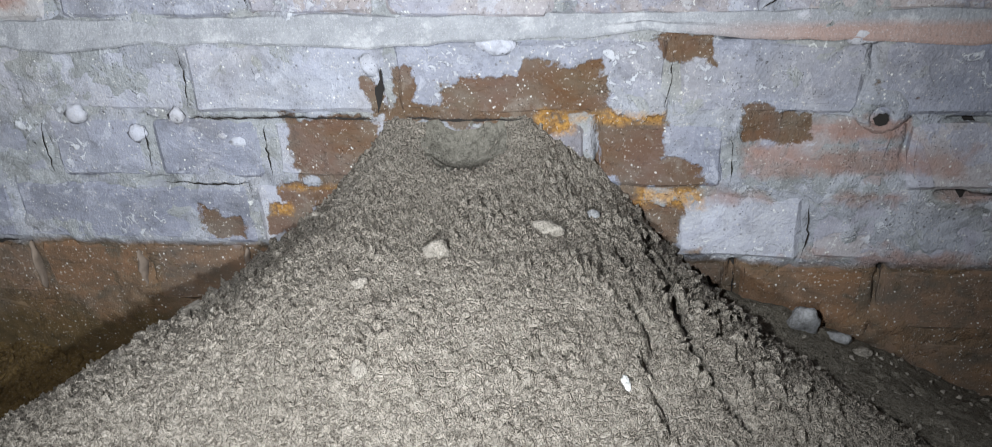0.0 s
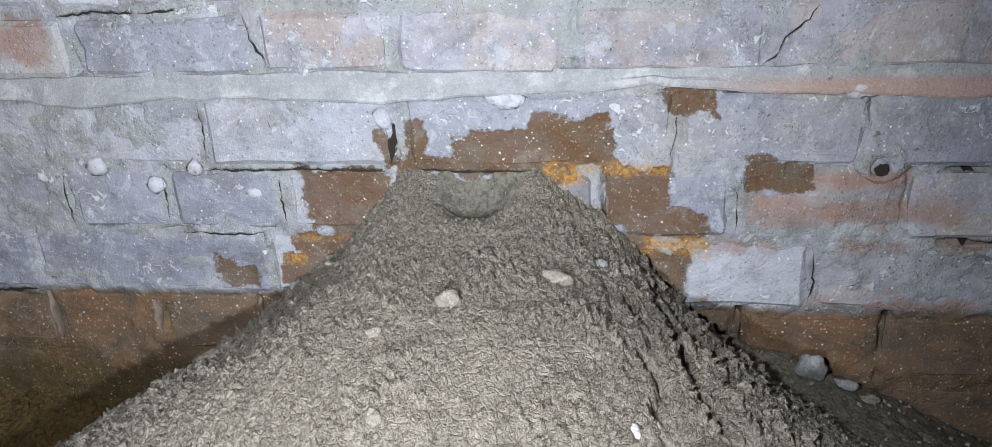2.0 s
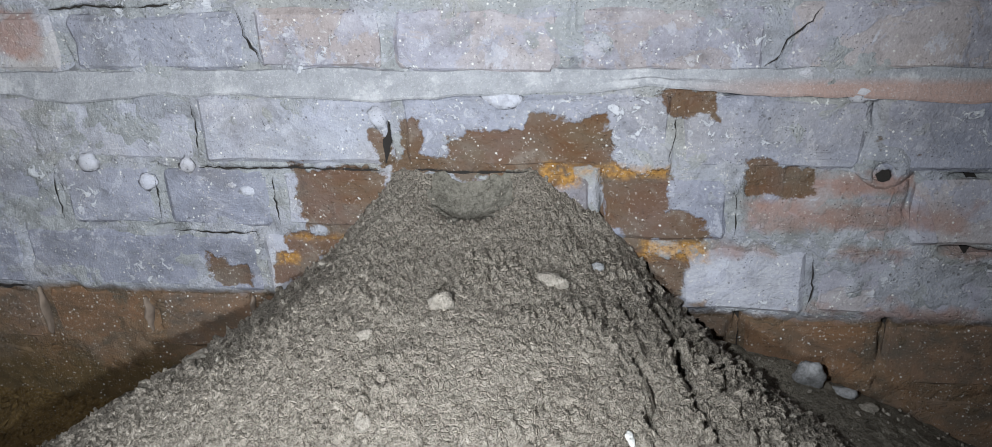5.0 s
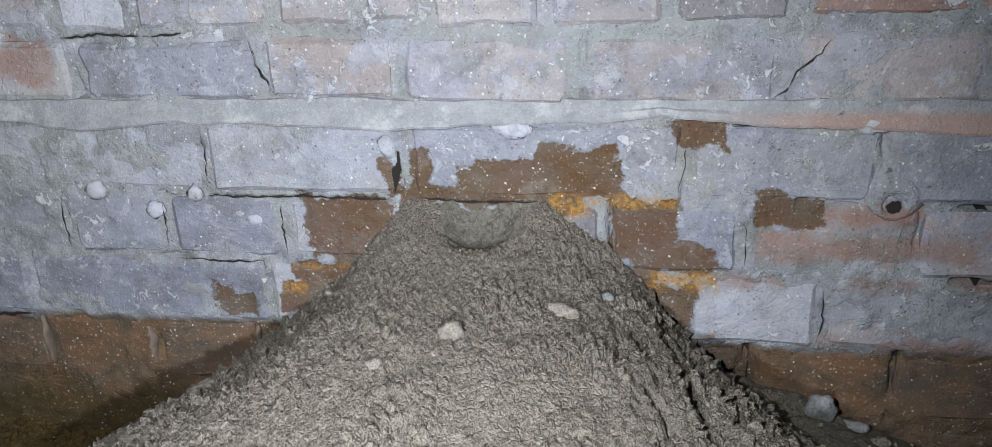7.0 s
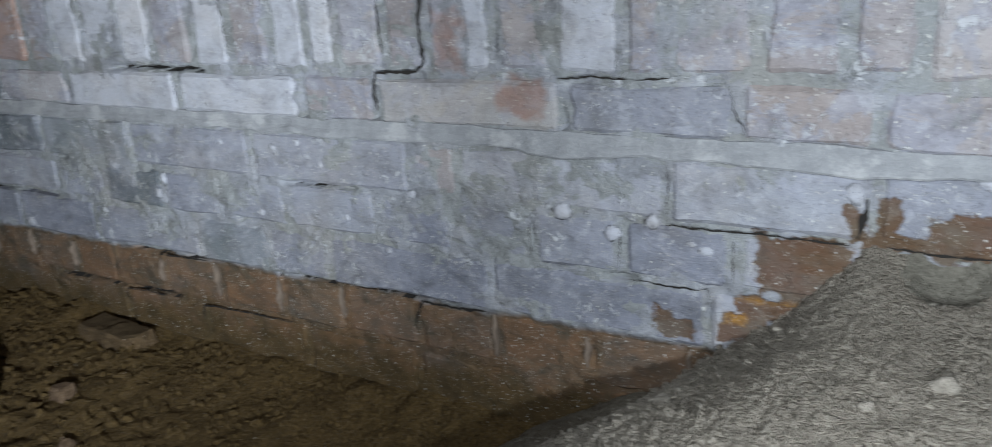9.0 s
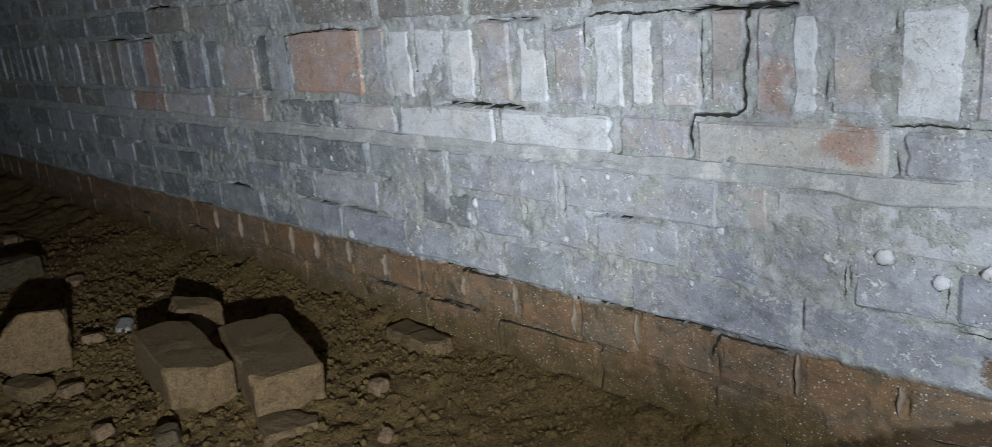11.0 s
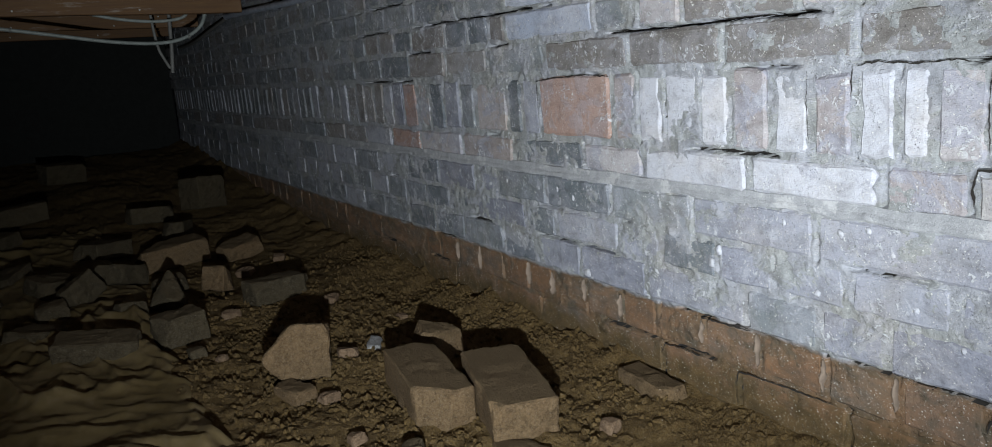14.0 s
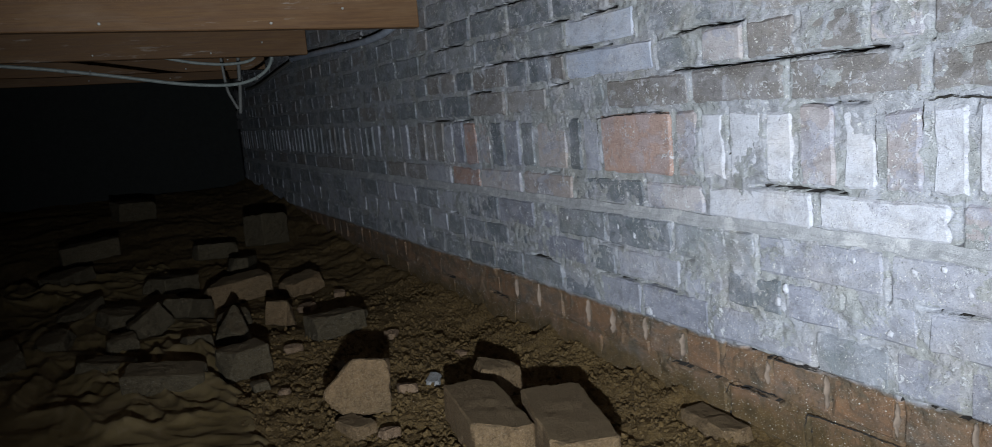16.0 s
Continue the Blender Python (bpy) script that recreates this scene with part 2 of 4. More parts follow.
RENDER = wall_material("mortar_blue_grey", (0.32, 0.36, 0.46), (0.38, 0.41, 0.50), (0.47, 0.49, 0.55), grain=1.2, wash=0.3, cover=0.2)


def ledge_material():
    m, n, bsdf = material("mortar_lip")
    p = n.place()
    x, _, z = n.xyz(p)
    mid = n.noise(p, 40, 5, 0.7)
    fine = n.noise(p, 280, 4, 0.7)
    colour = n.mix(n.ramp(mid, 0.35, 0.65), (0.245, 0.253, 0.275), (0.36, 0.368, 0.392))
    colour = n.mix(n.ramp(n.noise(p, 14, 5, 0.7), 0.54, 0.60, 0, 0.7), colour, (0.50, 0.50, 0.52))
    pink = n.math("MULTIPLY", n.ramp(n.math("ADD", x, n.math("MULTIPLY", mid, 0.12)), 0.25, 0.38), n.ramp(n.math("ADD", z, n.math("MULTIPLY", mid, 0.01)), 0.460, 0.452))
    colour = n.mix(n.math("MULTIPLY", pink, 0.8), colour, (0.40, 0.245, 0.195))
    colour = n.mix(n.ramp(fine, 0.3, 0.7, 0, 0.35), colour, (0.2, 0.2, 0.2))
    sand = n.noise(p, 620, 3, 0.8)
    colour = n.mix(n.ramp(sand, 0.56, 0.72, 0.0, 0.6), colour, (0.6, 0.6, 0.6))
    colour = n.mix(n.ramp(sand, 0.40, 0.28, 0.0, 0.6), colour, (0.16, 0.16, 0.16))
    finish(n, bsdf, colour, 0.88, n.math("ADD", n.math("ADD", mid, n.math("MULTIPLY", sand, 0.3)), fine), 0.0022, 0.9)
    return m


LIP = ledge_material()


def soil_material(name, low, high, pale, clod=120, bump=0.004, flecks=0.6, dust=0.0, grain=0.4):
    m, n, bsdf = material(name)
    p = n.place()
    big = n.noise(p, 5, 4, 0.6)
    mid = n.noise(p, clod * 0.4, 5, 0.7, 0.3)
    fine = n.noise(p, clod * 2.5, 4, 0.75)
    crumbs = n.cells(p, clod * 1.7)
    colour = n.mix(n.ramp(big, 0.35, 0.65), low, high)
    colour = n.mix(n.ramp(fine, 0.35, 0.75, 0, 0.7), colour, pale)
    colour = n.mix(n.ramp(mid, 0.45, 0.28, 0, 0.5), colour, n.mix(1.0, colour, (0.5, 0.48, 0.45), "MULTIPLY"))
    # Gaps between crumbs: their shade is painted into the colour.
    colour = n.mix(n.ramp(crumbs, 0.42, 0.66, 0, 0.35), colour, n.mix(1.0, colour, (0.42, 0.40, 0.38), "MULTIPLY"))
    tiny = n.noise(p, clod * 5.5, 2, 0.7)
    colour = n.mix(n.ramp(tiny, 0.55, 0.72, 0, 0.65 * grain), colour, n.mix(0.5, pale, (0.6, 0.57, 0.53)))
    colour = n.mix(n.ramp(tiny, 0.42, 0.28, 0, 0.65 * grain), colour, n.mix(1.0, colour, (0.45, 0.43, 0.41), "MULTIPLY"))
    spot = n.math("MULTIPLY", n.ramp(n.cells(p, clod * 0.9), 0.10, 0.06), n.ramp(n.noise(p, 60, 2), 0.55, 0.62))
    colour = n.mix(n.math("MULTIPLY", spot, flecks), colour, (0.5, 0.47, 0.42))
    # Pits between grains, sunk in the bump and shaded in the colour.
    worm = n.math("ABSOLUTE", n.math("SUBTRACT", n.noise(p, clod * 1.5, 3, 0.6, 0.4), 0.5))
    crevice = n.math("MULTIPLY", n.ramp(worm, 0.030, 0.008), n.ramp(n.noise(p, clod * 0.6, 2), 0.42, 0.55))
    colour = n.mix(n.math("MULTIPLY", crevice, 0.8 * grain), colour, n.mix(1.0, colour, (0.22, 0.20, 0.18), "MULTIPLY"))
    if grain > 1:
        bent = n.add("ShaderNodeVectorMath", operation="ADD")
        n.put(bent, 0, p)
        shove = n.add("ShaderNodeTexNoise")
        n.put(shove, "Vector", p)
        n.put(shove, "Scale", 130.0)
        scaled = n.add("ShaderNodeVectorMath", operation="SCALE")
        n.put(scaled, 0, shove.outputs["Color"])
        scaled.inputs["Scale"].default_value = 0.006
        n.put(bent, 1, scaled.outputs[0])
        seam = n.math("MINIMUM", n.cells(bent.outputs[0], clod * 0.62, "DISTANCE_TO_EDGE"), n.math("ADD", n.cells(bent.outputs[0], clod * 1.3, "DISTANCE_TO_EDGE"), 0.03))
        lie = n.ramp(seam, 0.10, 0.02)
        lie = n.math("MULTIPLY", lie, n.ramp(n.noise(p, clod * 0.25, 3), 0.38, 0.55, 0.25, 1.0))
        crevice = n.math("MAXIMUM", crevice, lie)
        # Shade along the seams is put into the colour as well.
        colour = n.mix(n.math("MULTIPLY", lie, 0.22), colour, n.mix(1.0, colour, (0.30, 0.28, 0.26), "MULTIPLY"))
    if dust:
        up = n.xyz(n.add("ShaderNodeNewGeometry").outputs["Normal"])[2]
        lie = n.math("MULTIPLY", n.ramp(n.math("ADD", up, n.math("MULTIPLY", mid, 0.6)), 0.95, 1.2), dust)
        colour = n.mix(lie, colour, n.mix(fine, (0.050, 0.036, 0.020), (0.115, 0.082, 0.048)))
    height = n.math("ADD", n.math("MULTIPLY", mid, 0.8), n.math("ADD", n.math("MULTIPLY", crumbs, -0.25), n.math("MULTIPLY", fine, 0.5)))
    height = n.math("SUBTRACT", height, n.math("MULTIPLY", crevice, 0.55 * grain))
    finish(n, bsdf, colour, 0.95, n.math("ADD", height, n.math("MULTIPLY", tiny, 0.3)), bump, 0.95, 0.12)
    return m


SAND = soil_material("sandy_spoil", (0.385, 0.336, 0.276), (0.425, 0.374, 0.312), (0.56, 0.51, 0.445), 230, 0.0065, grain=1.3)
EARTH = soil_material("brown_earth", (0.076, 0.047, 0.016), (0.096, 0.061, 0.022), (0.142, 0.097, 0.044), 90, 0.005)
CLOD = soil_material("earth_clod", (0.12, 0.075, 0.045), (0.16, 0.105, 0.065), (0.21, 0.15, 0.10), 110, 0.003)
STONE = soil_material("pebble_grey", (0.285, 0.255, 0.215), (0.33, 0.295, 0.25), (0.44, 0.405, 0.36), 220, 0.003, 0.3)
FLINT = soil_material("mortar_lump", (0.22, 0.225, 0.235), (0.29, 0.29, 0.30), (0.40, 0.40, 0.40), 160, 0.002, 0.4)
CHALK = soil_material("lime_chip", (0.50, 0.49, 0.47), (0.58, 0.57, 0.55), (0.66, 0.65, 0.64), 160, 0.0015, 0.2)
OLDBRICK = soil_material("old_brick_dirty", (0.128, 0.080, 0.040), (0.104, 0.070, 0.037), (0.165, 0.116, 0.068), 100, 0.004, dust=0.85)
# Darker copy of the old brick: weak torchlight far off put into the colour.
DIMBRICK = soil_material("old_brick_dimmed", (0.058, 0.045, 0.026), (0.046, 0.037, 0.022), (0.084, 0.066, 0.042), 100, 0.004, dust=0.5)


def cloth_material():
    m, n, bsdf = material("dirty_sheet")
    p = n.place()
    big = n.noise(p, 6, 5, 0.65)
    mid = n.noise(p, 45, 4, 0.7)
    weave = n.noise(n.stretch(p, (1, 1, 1)), 500, 2)
    colour = n.mix(n.ramp(big, 0.35, 0.65), (0.085, 0.060, 0.024), (0.125, 0.090, 0.040))
    colour = n.mix(n.ramp(mid, 0.5, 0.75, 0, 0.6), colour, (0.14, 0.105, 0.065))
    finish(n, bsdf, colour, n.ramp(big, 0.3, 0.7, 0.55, 0.85), n.math("ADD", mid, n.math("MULTIPLY", weave, 0.3)), 0.002, 0.6, 0.35)
    return m


def wood_material():
    m, n, bsdf = material("old_timber")
    p = n.place()
    grain = n.noise(n.stretch(p, (30, 1.4, 30)), 4, 5, 0.6, 0.6)
    big = n.noise(n.stretch(p, (3, 1, 3)), 3, 4, 0.6)
    colour = n.mix(n.ramp(grain, 0.35, 0.7), (0.115, 0.058, 0.026), (0.175, 0.098, 0.045))
    colour = n.mix(n.ramp(big, 0.5, 0.72, 0, 0.55), colour, (0.22, 0.14, 0.08))
    stain = n.ramp(n.noise(n.stretch(p, (5, 1.3, 9)), 2.3, 5, 0.7), 0.60, 0.68, 0, 0.5)
    colour = n.mix(stain, colour, (0.40, 0.36, 0.32))
    finish(n, bsdf, colour, n.ramp(grain, 0.3, 0.7, 0.55, 0.8), grain, 0.002, 0.5, 0.3)
    return m


def plain_material(name, colour, rough, spread=0.12):
    m, n, bsdf = material(name)
    p = n.place()
    mid = n.noise(p, 30, 4, 0.7)
    dim = tuple(c * (1 - 3 * spread) for c in colour)
    finish(n, bsdf, n.mix(n.ramp(mid, 0.35, 0.7), dim, colour), rough, mid, 0.0006, 0.4, 0.4)
    return m


CLOTH = cloth_material()
WOOD = wood_material()
# Near-black base puts the torch's falloff on the closing walls into the colour.
UNLIT = plain_material("unlit_masonry", (0.014, 0.016, 0.015), 0.9)
CABLE = plain_material("cable_grey_plastic", (0.30, 0.335, 0.32), 0.45)
CONDUIT = plain_material("conduit_blue_grey", (0.42, 0.46, 0.55), 0.4)
STRAP = plain_material("clip_dark_metal", (0.20, 0.20, 0.19), 0.6)


# ---- mesh helpers ----
def mesh_object(name, verts, faces, mat, parent=None, label="", smooth=False):
    me = bpy.data.meshes.new(name)
    me.from_pydata(verts, [], faces)
    me.materials.append(mat)
    if smooth:
        me.polygons.foreach_set("use_smooth", [True] * len(me.polygons))
    me.update()
    ob = new(name, me)
    if parent:
        ob.parent = parent
    if label:
        tagged(ob, label)
    return ob


def part(name, bm, mat, parent, label="", smooth=False):
    me = bpy.data.meshes.new(name)
    bm.to_mesh(me)
    bm.free()
    me.materials.append(mat)
    if smooth:
        me.polygons.foreach_set("use_smooth", [True] * len(me.polygons))
    ob = new(name, me)
    if parent:
        ob.parent = parent
    if label:
        tagged(ob, label)
    return ob


def box_bm(lo, hi, bevel=0.0):
    bm = bmesh.new()
    bmesh.ops.create_cube(bm, size=1)
    for v in bm.verts:
        v.co = Vector([lo[i] if v.co[i] < 0 else hi[i] for i in range(3)])
    if bevel:
        bmesh.ops.bevel(bm, geom=bm.edges[:], offset=bevel, segments=2, affect="EDGES")
    return bm


def fbm(x, y, z=0.0, octaves=4, scale=1.0):
    return noise.fractal(Vector((x * scale, y * scale, z * scale)), 1.0, 2.0, octaves)


def lin(x, table):
    """Smooth interpolation in a table of (x, value), x rising."""
    if x <= table[0][0]:
        return table[0][1]
    for (a, u), (b, v) in zip(table, table[1:]):
        if x <= b:
            f = (x - a) / (b - a)
            return u + (v - u) * f
    return table[-1][1]


# ---- the ground: one sheet of bare earth ----
LEVEL = [(-7.1, 0.27), (-6, 0.21), (-4.5, 0.085), (-3.6, 0.022), (-2.4, 0.012), (-1.7, 0.012), (-1.3, 0.004), (-0.9, 0.002), (-0.6, 0.0), (0.0, -0.03), (2.5, -0.06)]


def ground_height(x, y):
    z = lin(x, LEVEL)
    near = max(0.0, 1 + y / 0.22)
    z += 0.040 * near * near * (0.9 + 0.8 * fbm(x, y, 7.0, 3, 7.0)) * min(1.0, max(0.0, (-0.35 - x) / 0.2))
    rough = 1.0 if x < -1.2 else 0.6
    z += 0.022 * rough * fbm(x, y, 0.3, 3, 3.1)
    z += 0.012 * rough * (1 - abs(fbm(x, y, 1.7, 3, 9.0))) - 0.009
    lump = fbm(x, y, 4.2, 3, 26.0)
    z += 0.008 * rough * lump + 0.005 * abs(fbm(x, y, 2.2, 3, 60.0))
    return z


def spaced(stops):
    out = []
    for a, b, step in stops:
        k = max(1, round((b - a) / step))
        out += [a + (b - a) * i / k for i in range(k)]
    return out + [stops[-1][1]]


def sheet(xs, ys, height):
    verts = [(x, y, height(x, y)) for y in ys for x in xs]
    w = len(xs)
    faces = [(j * w + i, j * w + i + 1, (j + 1) * w + i + 1, (j + 1) * w + i) for j in range(len(ys) - 1) for i in range(w - 1)]
    return verts, faces


gx = spaced([(-6.9, -4.2, 0.03), (-4.2, -2.6, 0.015), (-2.6, -0.4, 0.006), (-0.4, 0.9, 0.03), (0.9, 2.3, 0.1)])
gy = spaced([(-4.3, -1.6, 0.07), (-1.6, -0.9, 0.015), (-0.9, 0.02, 0.0065)])
ground = mesh_object("ground", *sheet(gx, gy, ground_height), EARTH, smooth=True)
tagged(ground, "uneven bare brown earth floor of the crawl space", "ground", kind="structure")


# ---- the brick wall ----
# courses: bottom, top, joints along the wall from right to left, usual step further left, joint width
COURSES = {
    "G": (-0.145, -0.0685, [0.301], 0.243, 0.01),
    "F": (-0.0605, 0.0191, [0.181], 0.243, 0.01),
    "E": (0.0296, 0.11, [0.319, 0.098, -0.125, -0.349, -0.579, -0.697, -0.919, -1.159, -1.369, -1.593], 0.243, 0.01),
    "D": (0.1192, 0.1944, [0.408, 0.265, 0.042, -0.152, -0.28, -0.416, -0.556, -0.689, -0.83, -0.964, -1.107, -1.249, -1.383, -1.504, -1.639, -1.775, -1.885, -2.014, -2.148, -2.287], 0.122, 0.014),
    "C": (0.2038, 0.2763, [0.333, 0.198, -0.032, -0.26, -0.557, -0.846, -0.971, -1.133, -1.406, -1.642, -1.819, -1.993, -2.22], 0.2, 0.011),
    "B": (0.2859, 0.3539, [0.632, 0.409, 0.253, 0.116, -0.087, -0.23, -0.368, -0.491, -0.612, -0.74, -0.916, -1.063, -1.199, -1.36, -1.491, -1.737, -1.871, -2.137], 0.16, 0.015),
    "A": (0.3613, 0.4346, [0.595, 0.373, 0.192, -0.086, -0.309, -0.599, -0.675, -0.978, -1.266, -1.516, -1.768, -2.004, -2.128], 0.235, 0.011),
    "W": (0.4599, 0.5221, [0.54, 0.278, 0.089, -0.09, -0.232, -0.439, -0.722, -0.858, -1.117, -1.399, -1.602, -1.906, -2.186, -2.463, -2.692], 0.23, 0.016),
    "R": (0.5346, 0.6699, [0.283, 0.171, 0.056, -0.056, -0.124, -0.21, -0.309, -0.362, -0.449, -0.53, -0.58, -0.63, -0.698, -0.778, -0.831, -0.903, -0.985, -1.066, -1.157, -1.233, -1.333, -1.411, -1.49, -1.77, -1.85, -1.923, -2.091, -2.176, -2.277, -2.373, -2.466, -2.566], 0.086, 0.015),
    "U": (0.6848, 0.7516, [-0.657, -0.902, -1.173, -1.431, -1.737, -2.01, -2.251], 0.235, 0.014),
    "V": (0.7634, 0.8292, [-0.778, -0.897, -1.006, -1.146, -1.27, -1.397, -1.539, -1.901, -1.987, -2.101, -2.235, -2.464], 0.125, 0.014),
    "X": (0.84, 0.9073, [-0.838, -1.081, -1.345, -1.6, -1.894, -2.168], 0.24, 0.013),
    "Y": (0.9185, 0.9879, [-0.717, -0.959, -1.204, -1.45, -1.706, -1.953, -2.2, -2.451], 0.18, 0.013),
    "Z": (0.9991, 1.0674, [-0.848, -1.092, -1.337, -1.593, -1.84], 0.24, 0.013),
    "T": (1.0787, 1.147, [-0.848, -0.979, -1.225, -1.47], 0.18, 0.013),
}
# upright joints that gape, besides those of the sooty foot
GAPING = {"A": (-1.266, -0.978), "B": (0.409, 0.116), "C": (-1.133, -0.557), "W": (0.089, -0.858), "R": (-1.411, -1.333, -1.233), "D": (0.408, -0.416, -0.964, -1.249, -1.383, -1.639, -1.504), "E": (-1.159, -1.369, -0.919)}


def groove(x, z):
    """Depth of the open cracks along the joints at a place on the wall."""
    depth = 0.0
    for course, (z0, z1, joints, step, gap) in COURSES.items():
        if not z0 - 0.02 < z < z1 + 0.02:
            continue
        upper = course in "UVXYZR"
        line = z1 + 0.0050 + 0.0040 * fbm(x, z1, 0.0, 4, 26.0)
        off = abs(z - line)
        if off < 0.008:
            there = fbm(x, z1 * 40, 2.0, 3, 4.2) + (0.07 if upper or course in "D" else -0.22)
            depth = max(depth, 0.034 * min(1.0, max(0.0, (there - 0.06) * 7)) * math.exp(-(off / 0.0026) ** 2))
        if z0 - 0.004 < z < z1 + 0.006:
            for at in joints:
                if abs(x - at) < 0.02:
                    wide = course in "UVXYZ" or at in GAPING.get(course, ())
                    side = x - at - (gap * 0.3 if wide else 0.0) - 0.003 * fbm(z, at * 30, 1.0, 3, 34.0)
                    open_by = (0.35 if wide else -0.25) + 1.2 * fbm(z, at * 9, 5.0, 2, 18.0)
                    depth = max(depth, 0.034 * math.exp(-(side / 0.0026) ** 2) * min(1.0, max(0.0, open_by)))
    return depth


def wall_height(x, z):
    """How far back the mortar lies; here and there it covers the bricks' edges."""
    back = 0.0003 + 0.0040 * fbm(x, z, 0.0, 3, 13.0) + 0.0026 * fbm(x, z, 3.0, 3, 60.0)
    if z > 0.680:
        back -= 0.0012
    if z < 0.206:
        back += 0.006 * min(1.0, (0.206 - z) / 0.012)
    if -2.9 < x < 0.62 and z < 1.0:
        back += groove(x, z)
    return back


def wall_sheet():
    xs = spaced([(-6.9, -3.4, 0.06), (-3.4, -2.8, 0.02), (-2.8, -1.9, 0.0045), (-1.9, 0.62, 0.0033), (0.62, 2.3, 0.06)])
    zs = spaced([(-0.35, -0.02, 0.03), (-0.02, 1.0, 0.0031), (1.0, 1.30, 0.04)])
    verts = [(x, wall_height(x, z), z) for z in zs for x in xs]
    w, h = len(xs), len(zs)
    faces = [(j * w + i, j * w + i + 1, (j + 1) * w + i + 1, (j + 1) * w + i) for j in range(h - 1) for i in range(w - 1)]
    k = len(verts)
    verts += [(xs[0], 0.23, zs[0]), (xs[-1], 0.23, zs[0]), (xs[-1], 0.23, zs[-1]), (xs[0], 0.23, zs[-1])]
    faces += [(k + 3, k + 2, k + 1, k), (*range(w), k + 1, k)[::-1], (*range((h - 1) * w, h * w), k + 2, k + 3)]
    faces += [tuple(j * w for j in range(h)) + (k + 3, k), tuple(j * w + w - 1 for j in range(h))[::-1] + (k + 1, k + 2)]
    return verts, faces


# Near-black colour painting the shade inside cracks, open joints and the hole.
VOID = plain_material("crack_shade", (0.022, 0.019, 0.017), 0.95)
wall_north = mesh_object("wall_north", *wall_sheet(), MORTAR, smooth=True)
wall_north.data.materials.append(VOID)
# The deep faces of the grooves get this painted shade.
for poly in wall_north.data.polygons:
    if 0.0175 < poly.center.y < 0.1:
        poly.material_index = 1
tagged(wall_north, "old brick foundation wall under a grey lime wash, brown with soil at its foot", "wall", kind="structure")


def brick_mesh(verts, faces, x0, x1, z0, z1, proud, rng, wear=1.0):
    """Adds a brick with rounded corners and an uneven, worn outline to the lists; its back is in the mortar."""
    base = len(verts)
    w, h = x1 - x0, z1 - z0
    nx, nz = (5, 2) if w > 0.16 else (3, 2) if h < 0.1 else (2, 4)
    r = rng.uniform(0.004, 0.011)
    ring = []
    for cx, cz, a0 in ((x0 + r, z0 + r, math.pi), (x1 - r, z0 + r, 1.5 * math.pi), (x1 - r, z1 - r, 0.0), (x0 + r, z1 - r, 0.5 * math.pi)):
        ring += [(cx + r * math.cos(a0 + a), cz + r * math.sin(a0 + a), math.cos(a0 + a), math.sin(a0 + a)) for a in (0.0, math.pi / 4, math.pi / 2)]
        side = (nx, (x1 - x0 - 2 * r), 0) if a0 in (math.pi, 0.0) else (nz, 0, (z1 - z0 - 2 * r))
        ux = 1 if a0 == math.pi else -1
        uz = 1 if a0 == 1.5 * math.pi else -1
        px, pz, qx, qz = ring[-1]
        for i in range(1, side[0]):
            ring.append((px + ux * side[1] * i / side[0], pz + uz * side[2] * i / side[0], qx, qz))
    k = len(ring)
    tilt = [rng.uniform(-0.0015, 0.0015) for _ in range(3)]
    chip = [wear * (rng.uniform(-0.0016, 0.0020) + (rng.uniform(0.002, 0.006) if rng.random() < 0.10 else 0)) for _ in range(k)]
    for inset, depth in ((0.0, 0.022), (0.0, -proud + 0.0045), (0.0040, -proud)):
        for i, (x, z, ox, oz) in enumerate(ring):
            d = inset * (1 + 0.6 * rng.random()) + (chip[i] if depth < 0.02 else 0)
            lean = tilt[0] + tilt[1] * (2 * (x - x0) / w - 1) + tilt[2] * (2 * (z - z0) / h - 1) + wear * rng.uniform(-0.0005, 0.0005) if depth < 0.02 else 0
            verts.append((x - ox * d, depth + lean, z - oz * d))
    for q in range(2):
        for i in range(k):
            a, b = base + q * k + i, base + q * k + (i + 1) % k
            faces.append((a, b, b + k, a + k))
    faces.append(tuple(base + 2 * k + i for i in range(k)))


def run(start, stop, step, rng):
    """Joints from start down to stop, about a step apart."""
    out, x = [], start
    while x > stop:
        x -= step * rng.uniform(0.95, 1.05)
        out.append(x)
    return out


def run_up(start, stop, step, rng):
    out, x = [], start
    while x < stop:
        x += step * rng.uniform(0.95, 1.05)
        out.append(x)
    return out[::-1]


